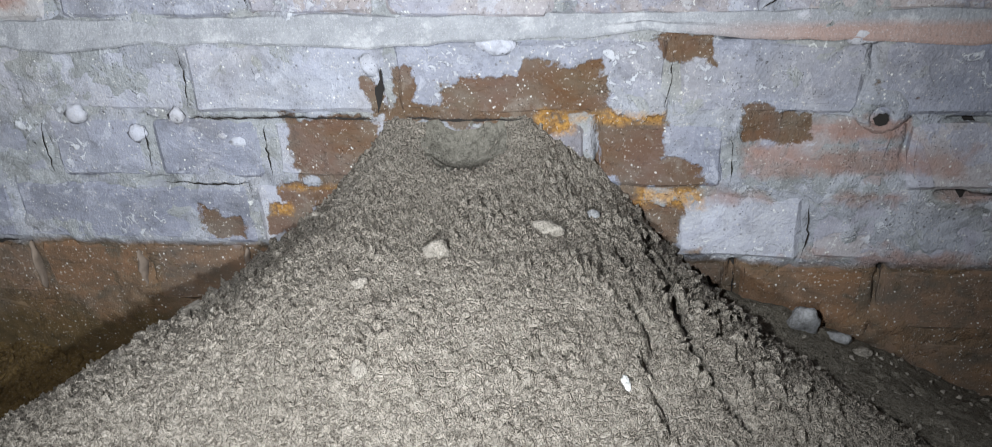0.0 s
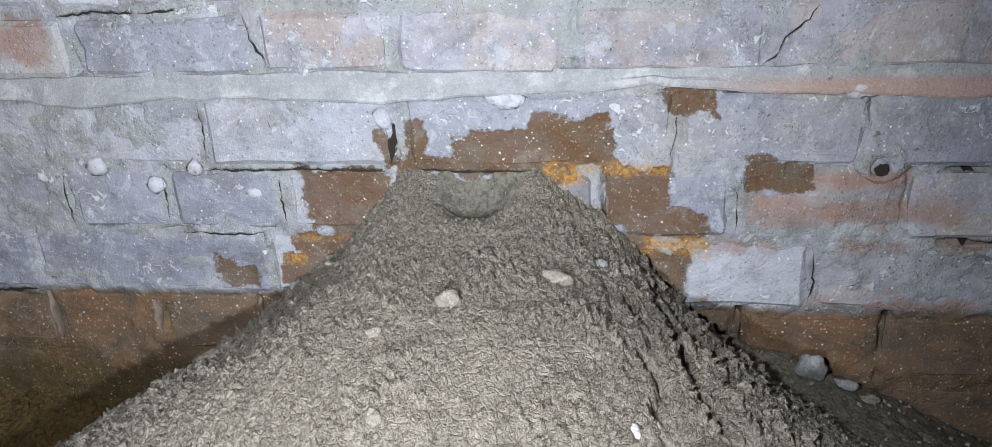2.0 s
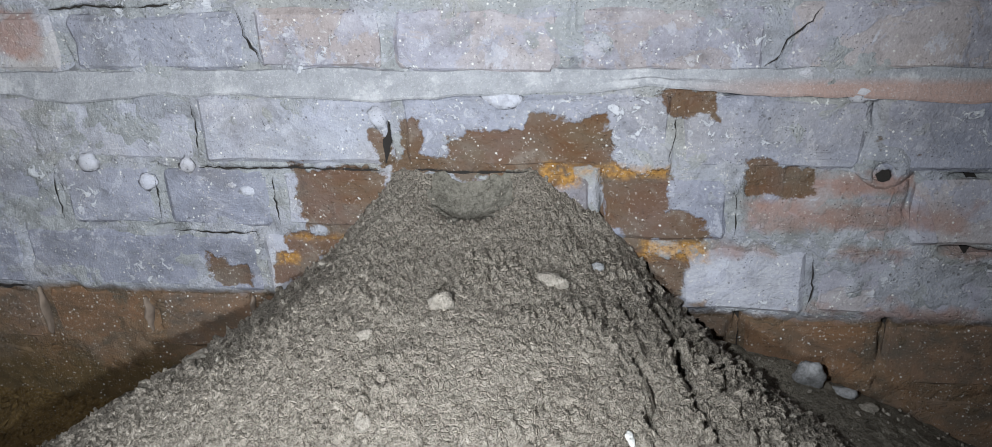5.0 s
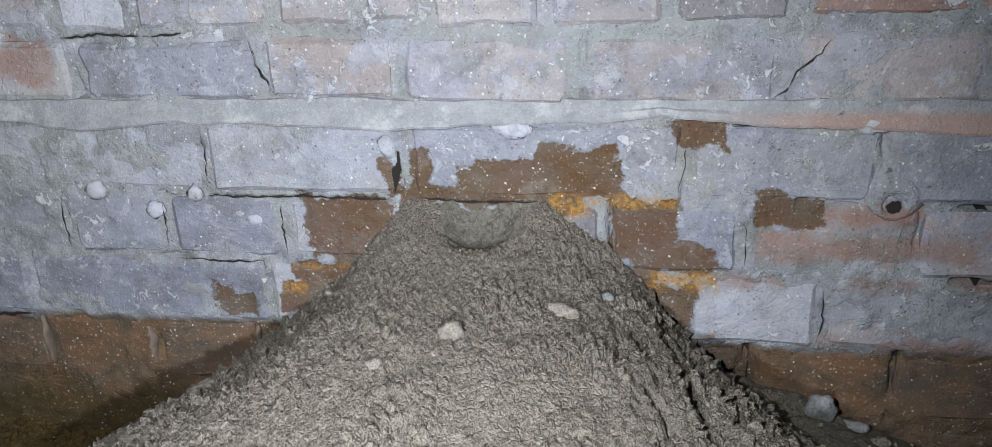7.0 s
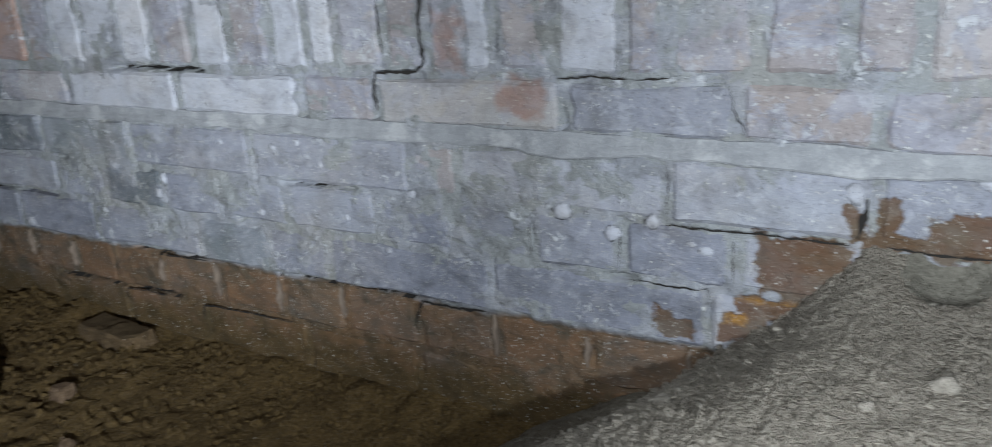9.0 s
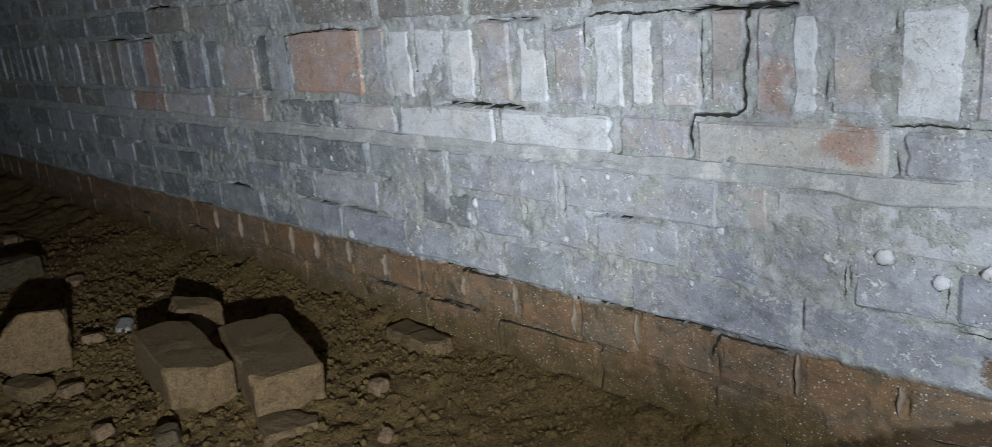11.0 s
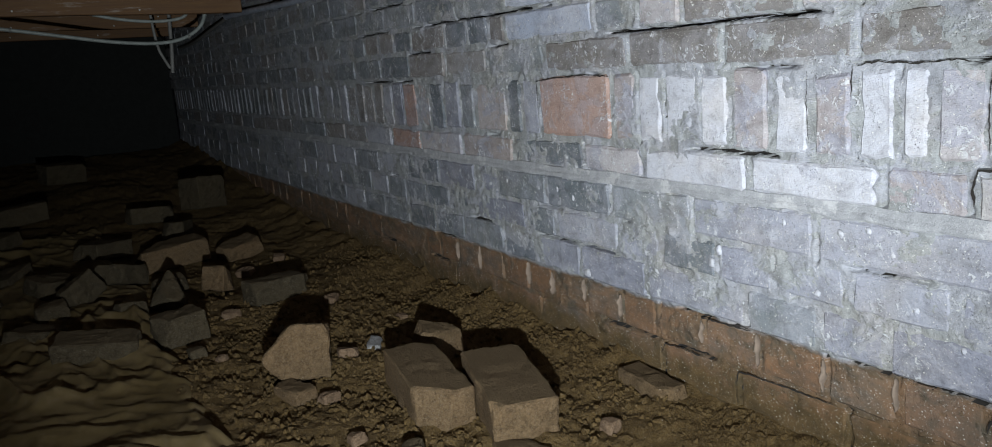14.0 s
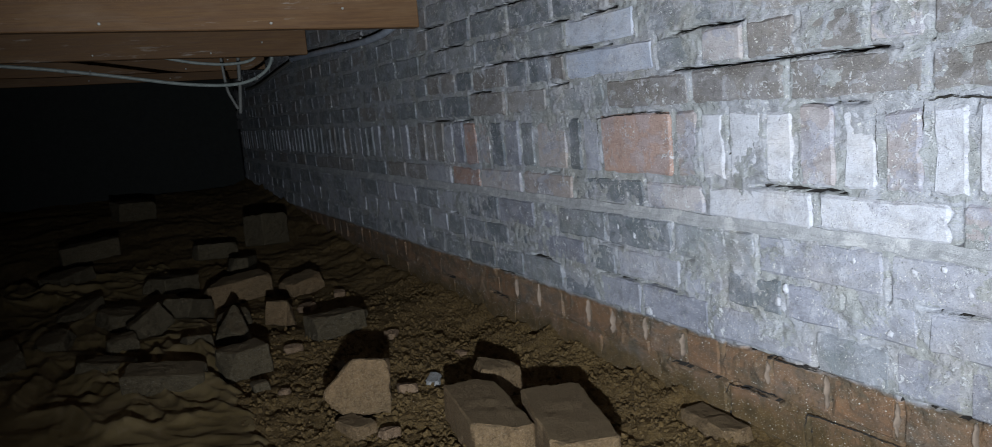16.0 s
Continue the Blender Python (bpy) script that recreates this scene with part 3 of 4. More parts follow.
# bricks that stand out: course, a place within, material
SPECIAL = [
    ("W", -0.579, TAN), ("W", -0.979, PALE), ("W", -1.235, PALE), ("W", -0.152, ROSE), ("W", 0.172, MAUVE), ("W", 0.402, ROSE), ("W", -0.33, LIGHT),
    ("W", -2.056, ROSE), ("W", -2.315, MAUVE), ("W", -2.578, RED), ("R", -1.593, RED), ("R", -1.368, PALE), ("R", -1.286, PALE), ("R", -1.194, PALE),
    ("R", -1.102, MAUVE), ("R", -1.02, PALE), ("R", -0.939, MAUVE), ("R", -0.868, PALE), ("R", -0.798, PALE), ("R", -0.667, MAUVE), ("R", -0.737, MAUVE),
    ("R", -0.599, MAUVE), ("R", -0.405, PALE), ("R", -0.33, MAUVE), ("R", -0.264, MAUVE), ("R", -2.004, ROSE), ("R", -2.525, RED), ("R", -2.42, ROSE), ("R", -1.45, ROSE),
    ("R", 0.227, DARK), ("R", 0.356, RED), ("V", -1.696, RENDER), ("X", -1.696, RENDER), ("B", 0.089, DARK), ("B", -0.55, LIGHT), ("B", -0.424, GREY),
    ("B", 0.328, ROSE), ("B", 0.494, MAUVE), ("C", 0.448, MAUVE), ("C", 0.264, LIGHT), ("A", 0.485, GREY), ("A", -0.638, MAUVE), ("E", -1.286, RED),
    ("D", 0.338, RED), ("D", 0.494, ROSE), ("D", -1.953, RED), ("V", -1.204, BROWN), ("V", -1.071, BROWN), ("U", -0.778, BROWN), ("U", -1.03, BROWN),
]


def brick_material(course, x, rng):
    for c, at, m in SPECIAL:
        if c == course and x[1] <= at <= x[0]:
            return m
    if course in "DEFG":
        return rng.choice((RED, RED, ROSE, TAN)) if course == "D" else rng.choice((RED, TAN, ROSE))
    if course in "ABC":
        return rng.choice((GREY, GREY, LIGHT)) if x[0] > -0.85 else rng.choice((SLATE, SLATE, GREY))
    if course in "WR":
        return rng.choice((MAUVE, PALE, MAUVE, GREY)) if x[0] > -1.5 else rng.choice((SLATE, SLATE, GREY, BROWN))
    return rng.choice((BROWN, BROWN, MAUVE, SLATE)) if x[0] > -1.6 else rng.choice((SLATE, SLATE, BROWN))


def lay_bricks():
    far = {}
    for course, (z0, z1, joints, step, gap) in COURSES.items():
        rng = random.Random("brick" + course)
        joints = run_up(joints[0], 2.2, 0.243, rng) + joints + run(joints[-1], -6.85, step, rng)
        for right, left in zip(joints, joints[1:]):
            mat = brick_material(course, (right, left), rng)
            high, low = z1 + rng.uniform(-0.002, 0.002), z0 + rng.uniform(-0.002, 0.002)
            if course == "R":
                low += rng.uniform(-0.004, 0.004)
                high += rng.uniform(-0.010, 0.004)
            proud = rng.uniform(-0.0005, 0.0028) if course in "ABCDEFG" else rng.uniform(0.001, 0.005)
            if course in "DEFG":
                proud -= 0.006
            if mat is RENDER:
                proud = 0.007
            if mat is DARK:
                proud = 0.0035
            edge = gap / 2
            if -2.62 < (left + right) / 2 < 0.68 and course not in "GTZ":
                verts, faces = [], []
                cx, cz = (left + right) / 2, (low + high) / 2
                brick_mesh(verts, faces, left + edge - cx, right - edge - cx, low - cz, high - cz, proud, rng, 0.7 if course in "ABC" else 0.9)
                ob = mesh_object("brick", verts, faces, mat, wall_north)
                ob.location = (cx, 0, cz)
            else:
                verts, faces = far.setdefault(mat.name, ([], []))
                brick_mesh(verts, faces, left + edge, right - edge, low, high, proud, rng)
    for name, (verts, faces) in far.items():
        ob = mesh_object("far_brickwork", verts, faces, bpy.data.materials[name], wall_north, "washed bricks along the wall further off")
        tagged(ob, kind="stuff")


def mortar_lip():
    """A wavy lip of squeezed mortar along the wall, with a shadow line under it."""
    xs = spaced([(-6.8, -3.0, 0.05), (-3.0, 0.75, 0.008), (0.75, 2.2, 0.05)])
    verts, faces = [], []
    k = 7
    for x in xs:
        low = 0.4370 + 0.006 * fbm(x, 0, 0, 3, 3.3) + 0.003 * fbm(x, 3, 0, 3, 22.0)
        low -= 0.010 * max(0.0, 1 - abs(x + 0.445) / 0.09) - 0.006 * max(0.0, 1 - abs(x - 0.205) / 0.10) + 0.004 * max(0, 1 - abs(x - 0.45) / 0.1)
        low += 0.004 * fbm(x, 5, 0, 3, 9.0)
        high = 0.466 + 0.006 * fbm(x, 7, 0, 4, 9.0)
        out = max(0.0035, 0.0075 + 0.008 * fbm(x, 11, 0, 3, 4.0) + 0.0015 * fbm(x, 13, 0, 3, 35.0))
        verts += [(x, 0.012, low + 0.005), (x, -out * 0.85, low), (x, -out, low + 0.0025), (x, -out * 0.85, low + 0.008), (x, -out * 0.55 - 0.001 * fbm(x, 23, 0, 3, 18.0), low * 0.55 + high * 0.45), (x, -0.0022, high - 0.004), (x, 0.012, high)]
    for i in range(len(xs) - 1):
        for j in range(k - 1):
            a = i * k + j
            faces.append((a, a + k, a + k + 1, a + 1))
    ob = mesh_object("mortar_lip", verts, faces, LIP, wall_north, "wavy lip of squeezed grey and terracotta mortar")
    return ob


mortar_lip()


def mortar_blob(x, z, size, seed, wide=1.0):
    """A splash of mortar stuck to the wall."""
    bm = bmesh.new()
    bmesh.ops.create_icosphere(bm, subdivisions=2, radius=0.5)
    for v in bm.verts:
        v.co *= 1 + 0.45 * fbm(v.co.x + seed, v.co.y, v.co.z, 3, 2.5)
        v.co = Vector((v.co.x * size * wide, v.co.y * size * 0.42, v.co.z * size))
    ob = part("mortar_blob", bm, PALE, wall_north, smooth=True)
    ob.location = (x, -0.001, z)


for i, (bx, bz, size, wide) in enumerate((
    (-0.106, 0.413, 0.024, 0.9), (-0.379, 0.338, 0.022, 1.1), (-0.446, 0.36, 0.022, 1.1), (-0.328, 0.358, 0.018, 1.0), (-0.278, 0.336, 0.010, 1.2),
    (0.024, 0.434, 0.022, 1.9), (0.358, 0.438, 0.018, 1.4), (-0.262, 0.329, 0.012, 1.6), (-0.227, 0.401, 0.014, 1.2), (-0.106, 0.391, 0.012, 1.0),
    (-0.677, 0.36, 0.012, 1.2), (-0.798, 0.313, 0.012, 1.0), (-0.929, 0.41, 0.014, 0.8), (-0.878, 0.422, 0.012, 0.8), (-1.04, 0.415, 0.014, 0.7), (-0.838, 0.391, 0.010, 1.0),
    (-1.593, 0.406, 0.016, 0.6), (-1.655, 0.391, 0.018, 0.6), (-1.717, 0.406, 0.016, 0.6), (-1.799, 0.401, 0.014, 0.6), (-1.953, 0.406, 0.014, 0.6), (-1.614, 0.216, 0.020, 1.8),
    (-1.194, 0.34, 0.022, 0.7), (-1.214, 0.313, 0.020, 0.7), (-0.974, 0.303, 0.012, 1.0), (-0.727, 0.27, 0.010, 1.0), (0.305, 0.457, 0.014, 1.2),
)):
    mortar_blob(bx, bz, size, i, wide)


RIDGE = plain_material("mortar_ridge_pink_grey", (0.24, 0.185, 0.145), 0.92, 0.15)


def mortar_ridge(x, low, high, seed):
    """A narrow ridge of mortar squeezed out of an upright joint at the foot of the wall."""
    bm = bmesh.new()
    bmesh.ops.create_icosphere(bm, subdivisions=3, radius=1.0)
    for v in bm.verts:
        c = v.co.copy()
        v.co = Vector((c.x * 0.0033 * (1 + 0.8 * fbm(c.z * 2, seed, 0, 2, 1.5)) + 0.003 * fbm(c.z, seed, 4, 2, 1.7), c.y * 0.0075 * (1 + 0.7 * fbm(c.z * 3, seed, 2, 2, 1.3)), c.z * (high - low) / 2))
    part("mortar_ridge", bm, RIDGE, wall_north, smooth=True).location = (x, 0.003, (low + high) / 2)


for i, jx in enumerate(COURSES["D"][2]):
    if jx < -0.2 and i % 5 != 2:
        mortar_ridge(jx - 0.003, 0.128 + 0.006 * (i % 3), 0.196 - 0.008 * (i % 2), i)


def plugged_hole():
    """A ragged collar of mortar round a small hole in the wall."""
    bm = bmesh.new()
    k, rings = 18, ((0.027, 0.006), (0.020, -0.006), (0.011, -0.007), (0.0085, -0.001), (0.007, 0.010))
    loops = []
    for r, y in rings:
        loop = []
        for i in range(k):
            a = 2 * math.pi * i / k
            rr = r * (1 + 0.18 * fbm(math.cos(a), math.sin(a), r * 40, 2, 1.3))
            shift = 0.006 if r > 0.015 else 0.0
            loop.append(bm.verts.new((rr * math.cos(a) * 1.05 - 0.003, y, rr * math.sin(a) + shift)))
        loops.append(loop)
    for a, b in zip(loops, loops[1:]):
        for i in range(k):
            bm.faces.new((a[i], a[(i + 1) % k], b[(i + 1) % k], b[i]))
    bm.faces.new(loops[-1])
    ob = part("plugged_hole", bm, MORTAR, wall_north, "ragged mortar collar round a small hole", smooth=True)
    ob.location = (0.388, 0, 0.362)


plugged_hole()

def crack(points, width, out, seed, gaps=0.0):
    """A flat dark strip, painted shade for a jagged crack along a line on the wall, of changing width."""
    rng = random.Random(seed)
    path = []
    for (xa, za), (xb, zb) in zip(points, points[1:]):
        k = max(2, round(math.hypot(xb - xa, zb - za) / 0.006))
        path += [(xa + (xb - xa) * i / k, za + (zb - za) * i / k) for i in range(k)]
    path.append(points[-1])
    verts, faces = [], []
    for i, (x, z) in enumerate(path):
        a, b = path[max(0, i - 1)], path[min(len(path) - 1, i + 1)]
        dx, dz = b[0] - a[0], b[1] - a[1]
        n = math.hypot(dx, dz) or 1.0
        end = min(1.0, i / 3, (len(path) - 1 - i) / 3)
        w = max(0.0, width * end * (0.55 + 0.9 * fbm(x * 9, z * 9, seed, 2, 9.0) + 0.5 * rng.random()))
        if gaps and fbm(x, z, seed * 3.1, 2, 7.0) < gaps - 0.35:
            w = 0.0
        jx, jz = rng.uniform(-0.0012, 0.0012), rng.uniform(-0.0012, 0.0012)
        verts += [(x + jx - dz / n * w / 2, -out, z + jz + dx / n * w / 2), (x + jx + dz / n * w / 2, -out, z + jz - dx / n * w / 2)]
    for i in range(len(path) - 1):
        faces.append((2 * i, 2 * i + 1, 2 * i + 3, 2 * i + 2))
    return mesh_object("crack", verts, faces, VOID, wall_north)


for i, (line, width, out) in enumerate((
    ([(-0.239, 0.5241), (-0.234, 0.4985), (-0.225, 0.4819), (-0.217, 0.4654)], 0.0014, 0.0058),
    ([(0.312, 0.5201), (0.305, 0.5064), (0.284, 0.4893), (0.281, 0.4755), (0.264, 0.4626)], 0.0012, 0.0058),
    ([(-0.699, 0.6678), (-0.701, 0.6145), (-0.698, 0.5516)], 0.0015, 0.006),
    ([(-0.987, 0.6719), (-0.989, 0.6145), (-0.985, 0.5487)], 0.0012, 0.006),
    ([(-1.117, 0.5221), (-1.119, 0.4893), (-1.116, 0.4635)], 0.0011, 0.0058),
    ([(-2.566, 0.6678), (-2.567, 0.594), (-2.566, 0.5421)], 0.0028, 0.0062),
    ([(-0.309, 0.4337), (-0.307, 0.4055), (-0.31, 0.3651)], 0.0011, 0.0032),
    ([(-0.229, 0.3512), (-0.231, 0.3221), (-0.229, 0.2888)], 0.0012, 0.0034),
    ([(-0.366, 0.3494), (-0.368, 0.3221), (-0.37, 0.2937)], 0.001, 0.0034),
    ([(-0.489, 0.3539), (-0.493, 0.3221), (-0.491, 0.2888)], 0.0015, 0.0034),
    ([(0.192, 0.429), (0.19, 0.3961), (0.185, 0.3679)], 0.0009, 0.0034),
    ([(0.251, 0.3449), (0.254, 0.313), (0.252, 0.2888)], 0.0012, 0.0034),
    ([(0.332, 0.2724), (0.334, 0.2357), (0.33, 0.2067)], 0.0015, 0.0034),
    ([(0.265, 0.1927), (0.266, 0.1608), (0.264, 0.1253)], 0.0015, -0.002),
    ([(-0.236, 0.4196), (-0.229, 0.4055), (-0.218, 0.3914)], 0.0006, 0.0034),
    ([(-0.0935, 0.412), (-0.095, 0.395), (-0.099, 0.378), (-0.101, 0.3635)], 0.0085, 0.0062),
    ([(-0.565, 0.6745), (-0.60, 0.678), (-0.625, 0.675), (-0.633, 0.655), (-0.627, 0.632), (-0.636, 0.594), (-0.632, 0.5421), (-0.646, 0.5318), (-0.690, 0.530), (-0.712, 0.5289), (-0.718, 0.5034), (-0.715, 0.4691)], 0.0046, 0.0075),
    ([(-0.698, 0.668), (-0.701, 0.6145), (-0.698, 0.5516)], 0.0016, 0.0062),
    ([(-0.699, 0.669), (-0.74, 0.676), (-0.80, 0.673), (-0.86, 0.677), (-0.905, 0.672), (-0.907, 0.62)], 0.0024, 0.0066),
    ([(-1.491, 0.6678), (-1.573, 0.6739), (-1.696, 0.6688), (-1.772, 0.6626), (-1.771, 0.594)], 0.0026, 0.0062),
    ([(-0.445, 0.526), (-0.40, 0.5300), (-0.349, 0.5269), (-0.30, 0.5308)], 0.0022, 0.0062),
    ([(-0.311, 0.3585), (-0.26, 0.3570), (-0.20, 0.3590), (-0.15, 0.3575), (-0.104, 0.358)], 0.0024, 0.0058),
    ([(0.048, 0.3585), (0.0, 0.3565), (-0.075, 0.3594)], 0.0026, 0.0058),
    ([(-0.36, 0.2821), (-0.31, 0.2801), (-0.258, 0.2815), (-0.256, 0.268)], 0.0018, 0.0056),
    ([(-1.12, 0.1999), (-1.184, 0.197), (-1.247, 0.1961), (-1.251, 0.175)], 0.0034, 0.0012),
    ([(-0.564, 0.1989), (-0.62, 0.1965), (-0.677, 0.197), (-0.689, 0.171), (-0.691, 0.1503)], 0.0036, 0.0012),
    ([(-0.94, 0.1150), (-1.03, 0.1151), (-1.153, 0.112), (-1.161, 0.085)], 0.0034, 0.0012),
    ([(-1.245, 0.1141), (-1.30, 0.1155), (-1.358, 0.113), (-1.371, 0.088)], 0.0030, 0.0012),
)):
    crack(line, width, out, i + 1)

# Flat dark disc in front of the wall, painting the hole's shade.
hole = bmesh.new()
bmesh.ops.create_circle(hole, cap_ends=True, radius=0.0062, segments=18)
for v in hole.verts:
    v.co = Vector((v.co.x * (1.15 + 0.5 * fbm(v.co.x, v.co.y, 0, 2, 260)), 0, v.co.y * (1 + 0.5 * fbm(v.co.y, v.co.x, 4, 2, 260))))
part("hole", hole, VOID, wall_north, "dark disc for the shade in a hole in the mortar").location = (0.385, -0.0062, 0.361)

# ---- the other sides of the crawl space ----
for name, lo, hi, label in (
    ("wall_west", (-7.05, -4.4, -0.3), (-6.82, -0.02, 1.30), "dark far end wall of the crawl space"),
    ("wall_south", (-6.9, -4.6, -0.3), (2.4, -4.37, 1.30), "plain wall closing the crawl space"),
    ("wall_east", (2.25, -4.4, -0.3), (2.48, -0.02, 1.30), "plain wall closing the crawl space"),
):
    tagged(part(name, box_bm(lo, hi, 0.004), UNLIT, None), label, "wall", kind="structure")


def ceiling_boards():
    verts, faces = [], []
    y = -4.6
    rng = random.Random(8)
    while y < 0.2:
        w = 0.13
        z = 1.197 + rng.uniform(-0.002, 0.002)
        k = len(verts)
        for zz in (z, z + 0.03):
            verts += [(-6.98, y, zz), (2.45, y, zz), (2.45, y + w - 0.003, zz), (-6.98, y + w - 0.003, zz)]
        faces += [(k, k + 3, k + 2, k + 1), (k + 4, k + 5, k + 6, k + 7), (k, k + 1, k + 5, k + 4), (k + 2, k + 3, k + 7, k + 6), (k, k + 4, k + 7, k + 3), (k + 1, k + 2, k + 6, k + 5)]
        y += w
    k = len(verts)
    for zz in (1.232, 1.262):
        verts += [(-7, -4.6, zz), (2.5, -4.6, zz), (2.5, 0.24, zz), (-7, 0.24, zz)]
    faces += [(k, k + 3, k + 2, k + 1), (k + 4, k + 5, k + 6, k + 7)]
    return mesh_object("ceiling", verts, faces, WOOD)


tagged(ceiling_boards(), "underside of old timber floorboards", "ceiling", kind="structure")


def joist(x, low, end):
    """A floor joist whose underside rises a little away from the wall."""
    bm = box_bm((-0.025, -4.3, low), (0.025, end, 1.195))
    bmesh.ops.subdivide_edges(bm, edges=[e for e in bm.edges if abs(e.verts[0].co.y - e.verts[1].co.y) > 1], cuts=60)
    bmesh.ops.bevel(bm, geom=[e for e in bm.edges if e.calc_face_angle(0) > 1.0], offset=0.003, segments=1, affect="EDGES")
    for v in bm.verts:
        if v.co.z < 1.1:
            v.co.z += 0.028 * -v.co.y
        v.co.x += 0.003 * fbm(v.co.y, v.co.z, x, 2, 2.0)
        v.co.z += 0.003 * fbm(v.co.y, x, 0, 2, 3.0)
    ob = part("floor_joist", bm, WOOD, None)
    ob.location.x = x - 0.025
    for y in (-0.28, -0.52, -1.02):
        head = bmesh.new()
        bmesh.ops.create_cone(head, cap_ends=True, segments=10, radius1=0.0048, radius2=0.0036, depth=0.004)
        part("nail_head", head, NAIL, ob, "pale nail head").matrix_local = pose(0.027, y, low + 0.052 + 0.02 * math.sin(40 * y), 0, 90, 0)
    return tagged(ob, "rough brown timber floor joist meeting the brick wall", "joist", "floor joists")


NAIL = plain_material("nail_pale_zinc", (0.55, 0.55, 0.52), 0.5)
for jx, low, end in ((-2.83, 1.003, -0.012), (-4.20, 1.030, -0.065), (-5.25, 1.035, -0.065), (-6.2, 1.04, -0.065)):
    joist(jx, low, end)

# ---- the mound of spoil against the wall ----
TOP = [(0.0, 0.358), (0.03, 0.336), (0.06, 0.321), (0.11, 0.311), (0.20, 0.305), (0.24, 0.298), (0.28, 0.285), (0.33, 0.259), (0.40, 0.212), (0.50, 0.132), (0.62, 0.02), (0.75, -0.10)]
FOOT = [(-0.60, -0.30), (-0.45, -0.08), (-0.36, 0.06), (-0.29, 0.160), (-0.244, 0.206), (-0.194, 0.248), (-0.161, 0.277), (-0.136, 0.308), (-0.106, 0.338), (-0.092, 0.360), (0.053, 0.361), (0.081, 0.341), (0.119, 0.315), (0.151, 0.279), (0.172, 0.244), (0.205, 0.207), (0.233, 0.174), (0.29, 0.07), (0.40, -0.15), (0.60, -0.4)]
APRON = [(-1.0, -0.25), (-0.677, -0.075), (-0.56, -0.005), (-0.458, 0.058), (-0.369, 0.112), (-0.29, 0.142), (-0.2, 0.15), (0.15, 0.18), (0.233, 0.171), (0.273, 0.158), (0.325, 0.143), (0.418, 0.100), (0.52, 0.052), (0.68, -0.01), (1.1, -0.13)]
SLIPS = [
    ([(0.030, 0.150), (0.08, 0.172), (0.159, 0.186), (0.202, 0.197), (0.253, 0.213), (0.32, 0.250)], 0.0042, 0.020),
    ([(0.010, 0.130), (0.037, 0.168), (0.10, 0.190), (0.19, 0.228), (0.25, 0.240)], 0.0030, 0.014),
    ([(0.10, 0.140), (0.17, 0.158), (0.26, 0.168), (0.34, 0.200)], 0.0030, 0.012),
    ([(0.05, 0.105), (0.12, 0.128), (0.20, 0.138)], 0.0026, 0.008),
    ([(0.03, -0.150), (0.09, -0.188), (0.16, -0.225), (0.22, -0.250)], 0.0032, 0.010),
    ([(0.16, -0.10), (0.21, -0.135), (0.27, -0.150)], 0.0026, 0.007),
]


def heap(x, d, profile, spread):
    """Height of a heap with this outline at the wall, widening and sinking with the distance d from it."""
    wide = 1 + (spread + (1.3 if x > 0 else 0.0)) * min(d, 0.3)
    at, soft = -0.01 + (x + 0.01) / wide, 0.004 + 0.20 * d
    z = sum(lin(at + soft * k, profile) for k in (-1, -0.67, -0.33, 0, 0.33, 0.67, 1)) / 7
    drop = sum(lin(d + 0.03 * k, TOP) for k in (-1, -0.5, 0, 0.5, 1)) / 5 if d > 0.03 else lin(d, TOP)
    return z - (0.358 - drop) * max(0.55, min(1.0, z / 0.34))


def crumble(x, y, size):
    """Rounded crumbs with creases between them."""
    near, second = noise.voronoi(Vector((x / size, y / size, 0.4)))[0][:2]
    return min(1.0, 1.6 * (second - near)) - 0.5 - 0.6 * near


def mound_height(x, y):
    d = -y
    z = heap(x, d, FOOT, 2.5)
    # hollow at the top, under the bottom edge of a brick
    r = math.hypot((x + 0.013) / 0.042, (d - 0.014) / 0.034)
    z -= 0.030 * math.exp(-r ** 3) * min(1.0, max(0.0, (d + 0.004) / 0.012))
    # slip cracks on the flank
    for line, width, depth in SLIPS:
        if line[0][0] < d < line[-1][0]:
            off = x - lin(d, line) - 0.014 * fbm(d, width * 900, 0, 4, 26.0)
            ends = min(1.0, (d - line[0][0]) / 0.03, (line[-1][0] - d) / 0.03)
            z -= ends * depth * math.exp(-(off / width) ** 2) * max(0.0, 0.7 + 1.2 * fbm(d, width * 500, 3.0, 2, 26.0))
            if off > 0:
                z -= ends * 0.35 * depth * math.exp(-off / 0.02)
    soft = max(0.12, min(1.0, (r - 0.9) * 1.6))
    bed = fbm(x, y, 2.0, 3, 19.0)
    z += soft * (0.0064 * bed + 0.0042 * crumble(x, y, 0.0095) * max(0.2, 0.8 + 1.8 * bed) + 0.0027 * crumble(x + 3, y, 0.0048))
    z += soft * 0.0022 * fbm(x, y, 5.0, 2, 110.0)
    return z


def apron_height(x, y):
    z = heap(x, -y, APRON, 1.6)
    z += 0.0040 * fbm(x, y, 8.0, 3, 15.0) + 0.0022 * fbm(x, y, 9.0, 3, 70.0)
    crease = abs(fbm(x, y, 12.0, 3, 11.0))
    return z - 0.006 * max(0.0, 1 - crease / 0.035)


def heap_top(x, y):
    return max(mound_height(x, y), apron_height(x, y))


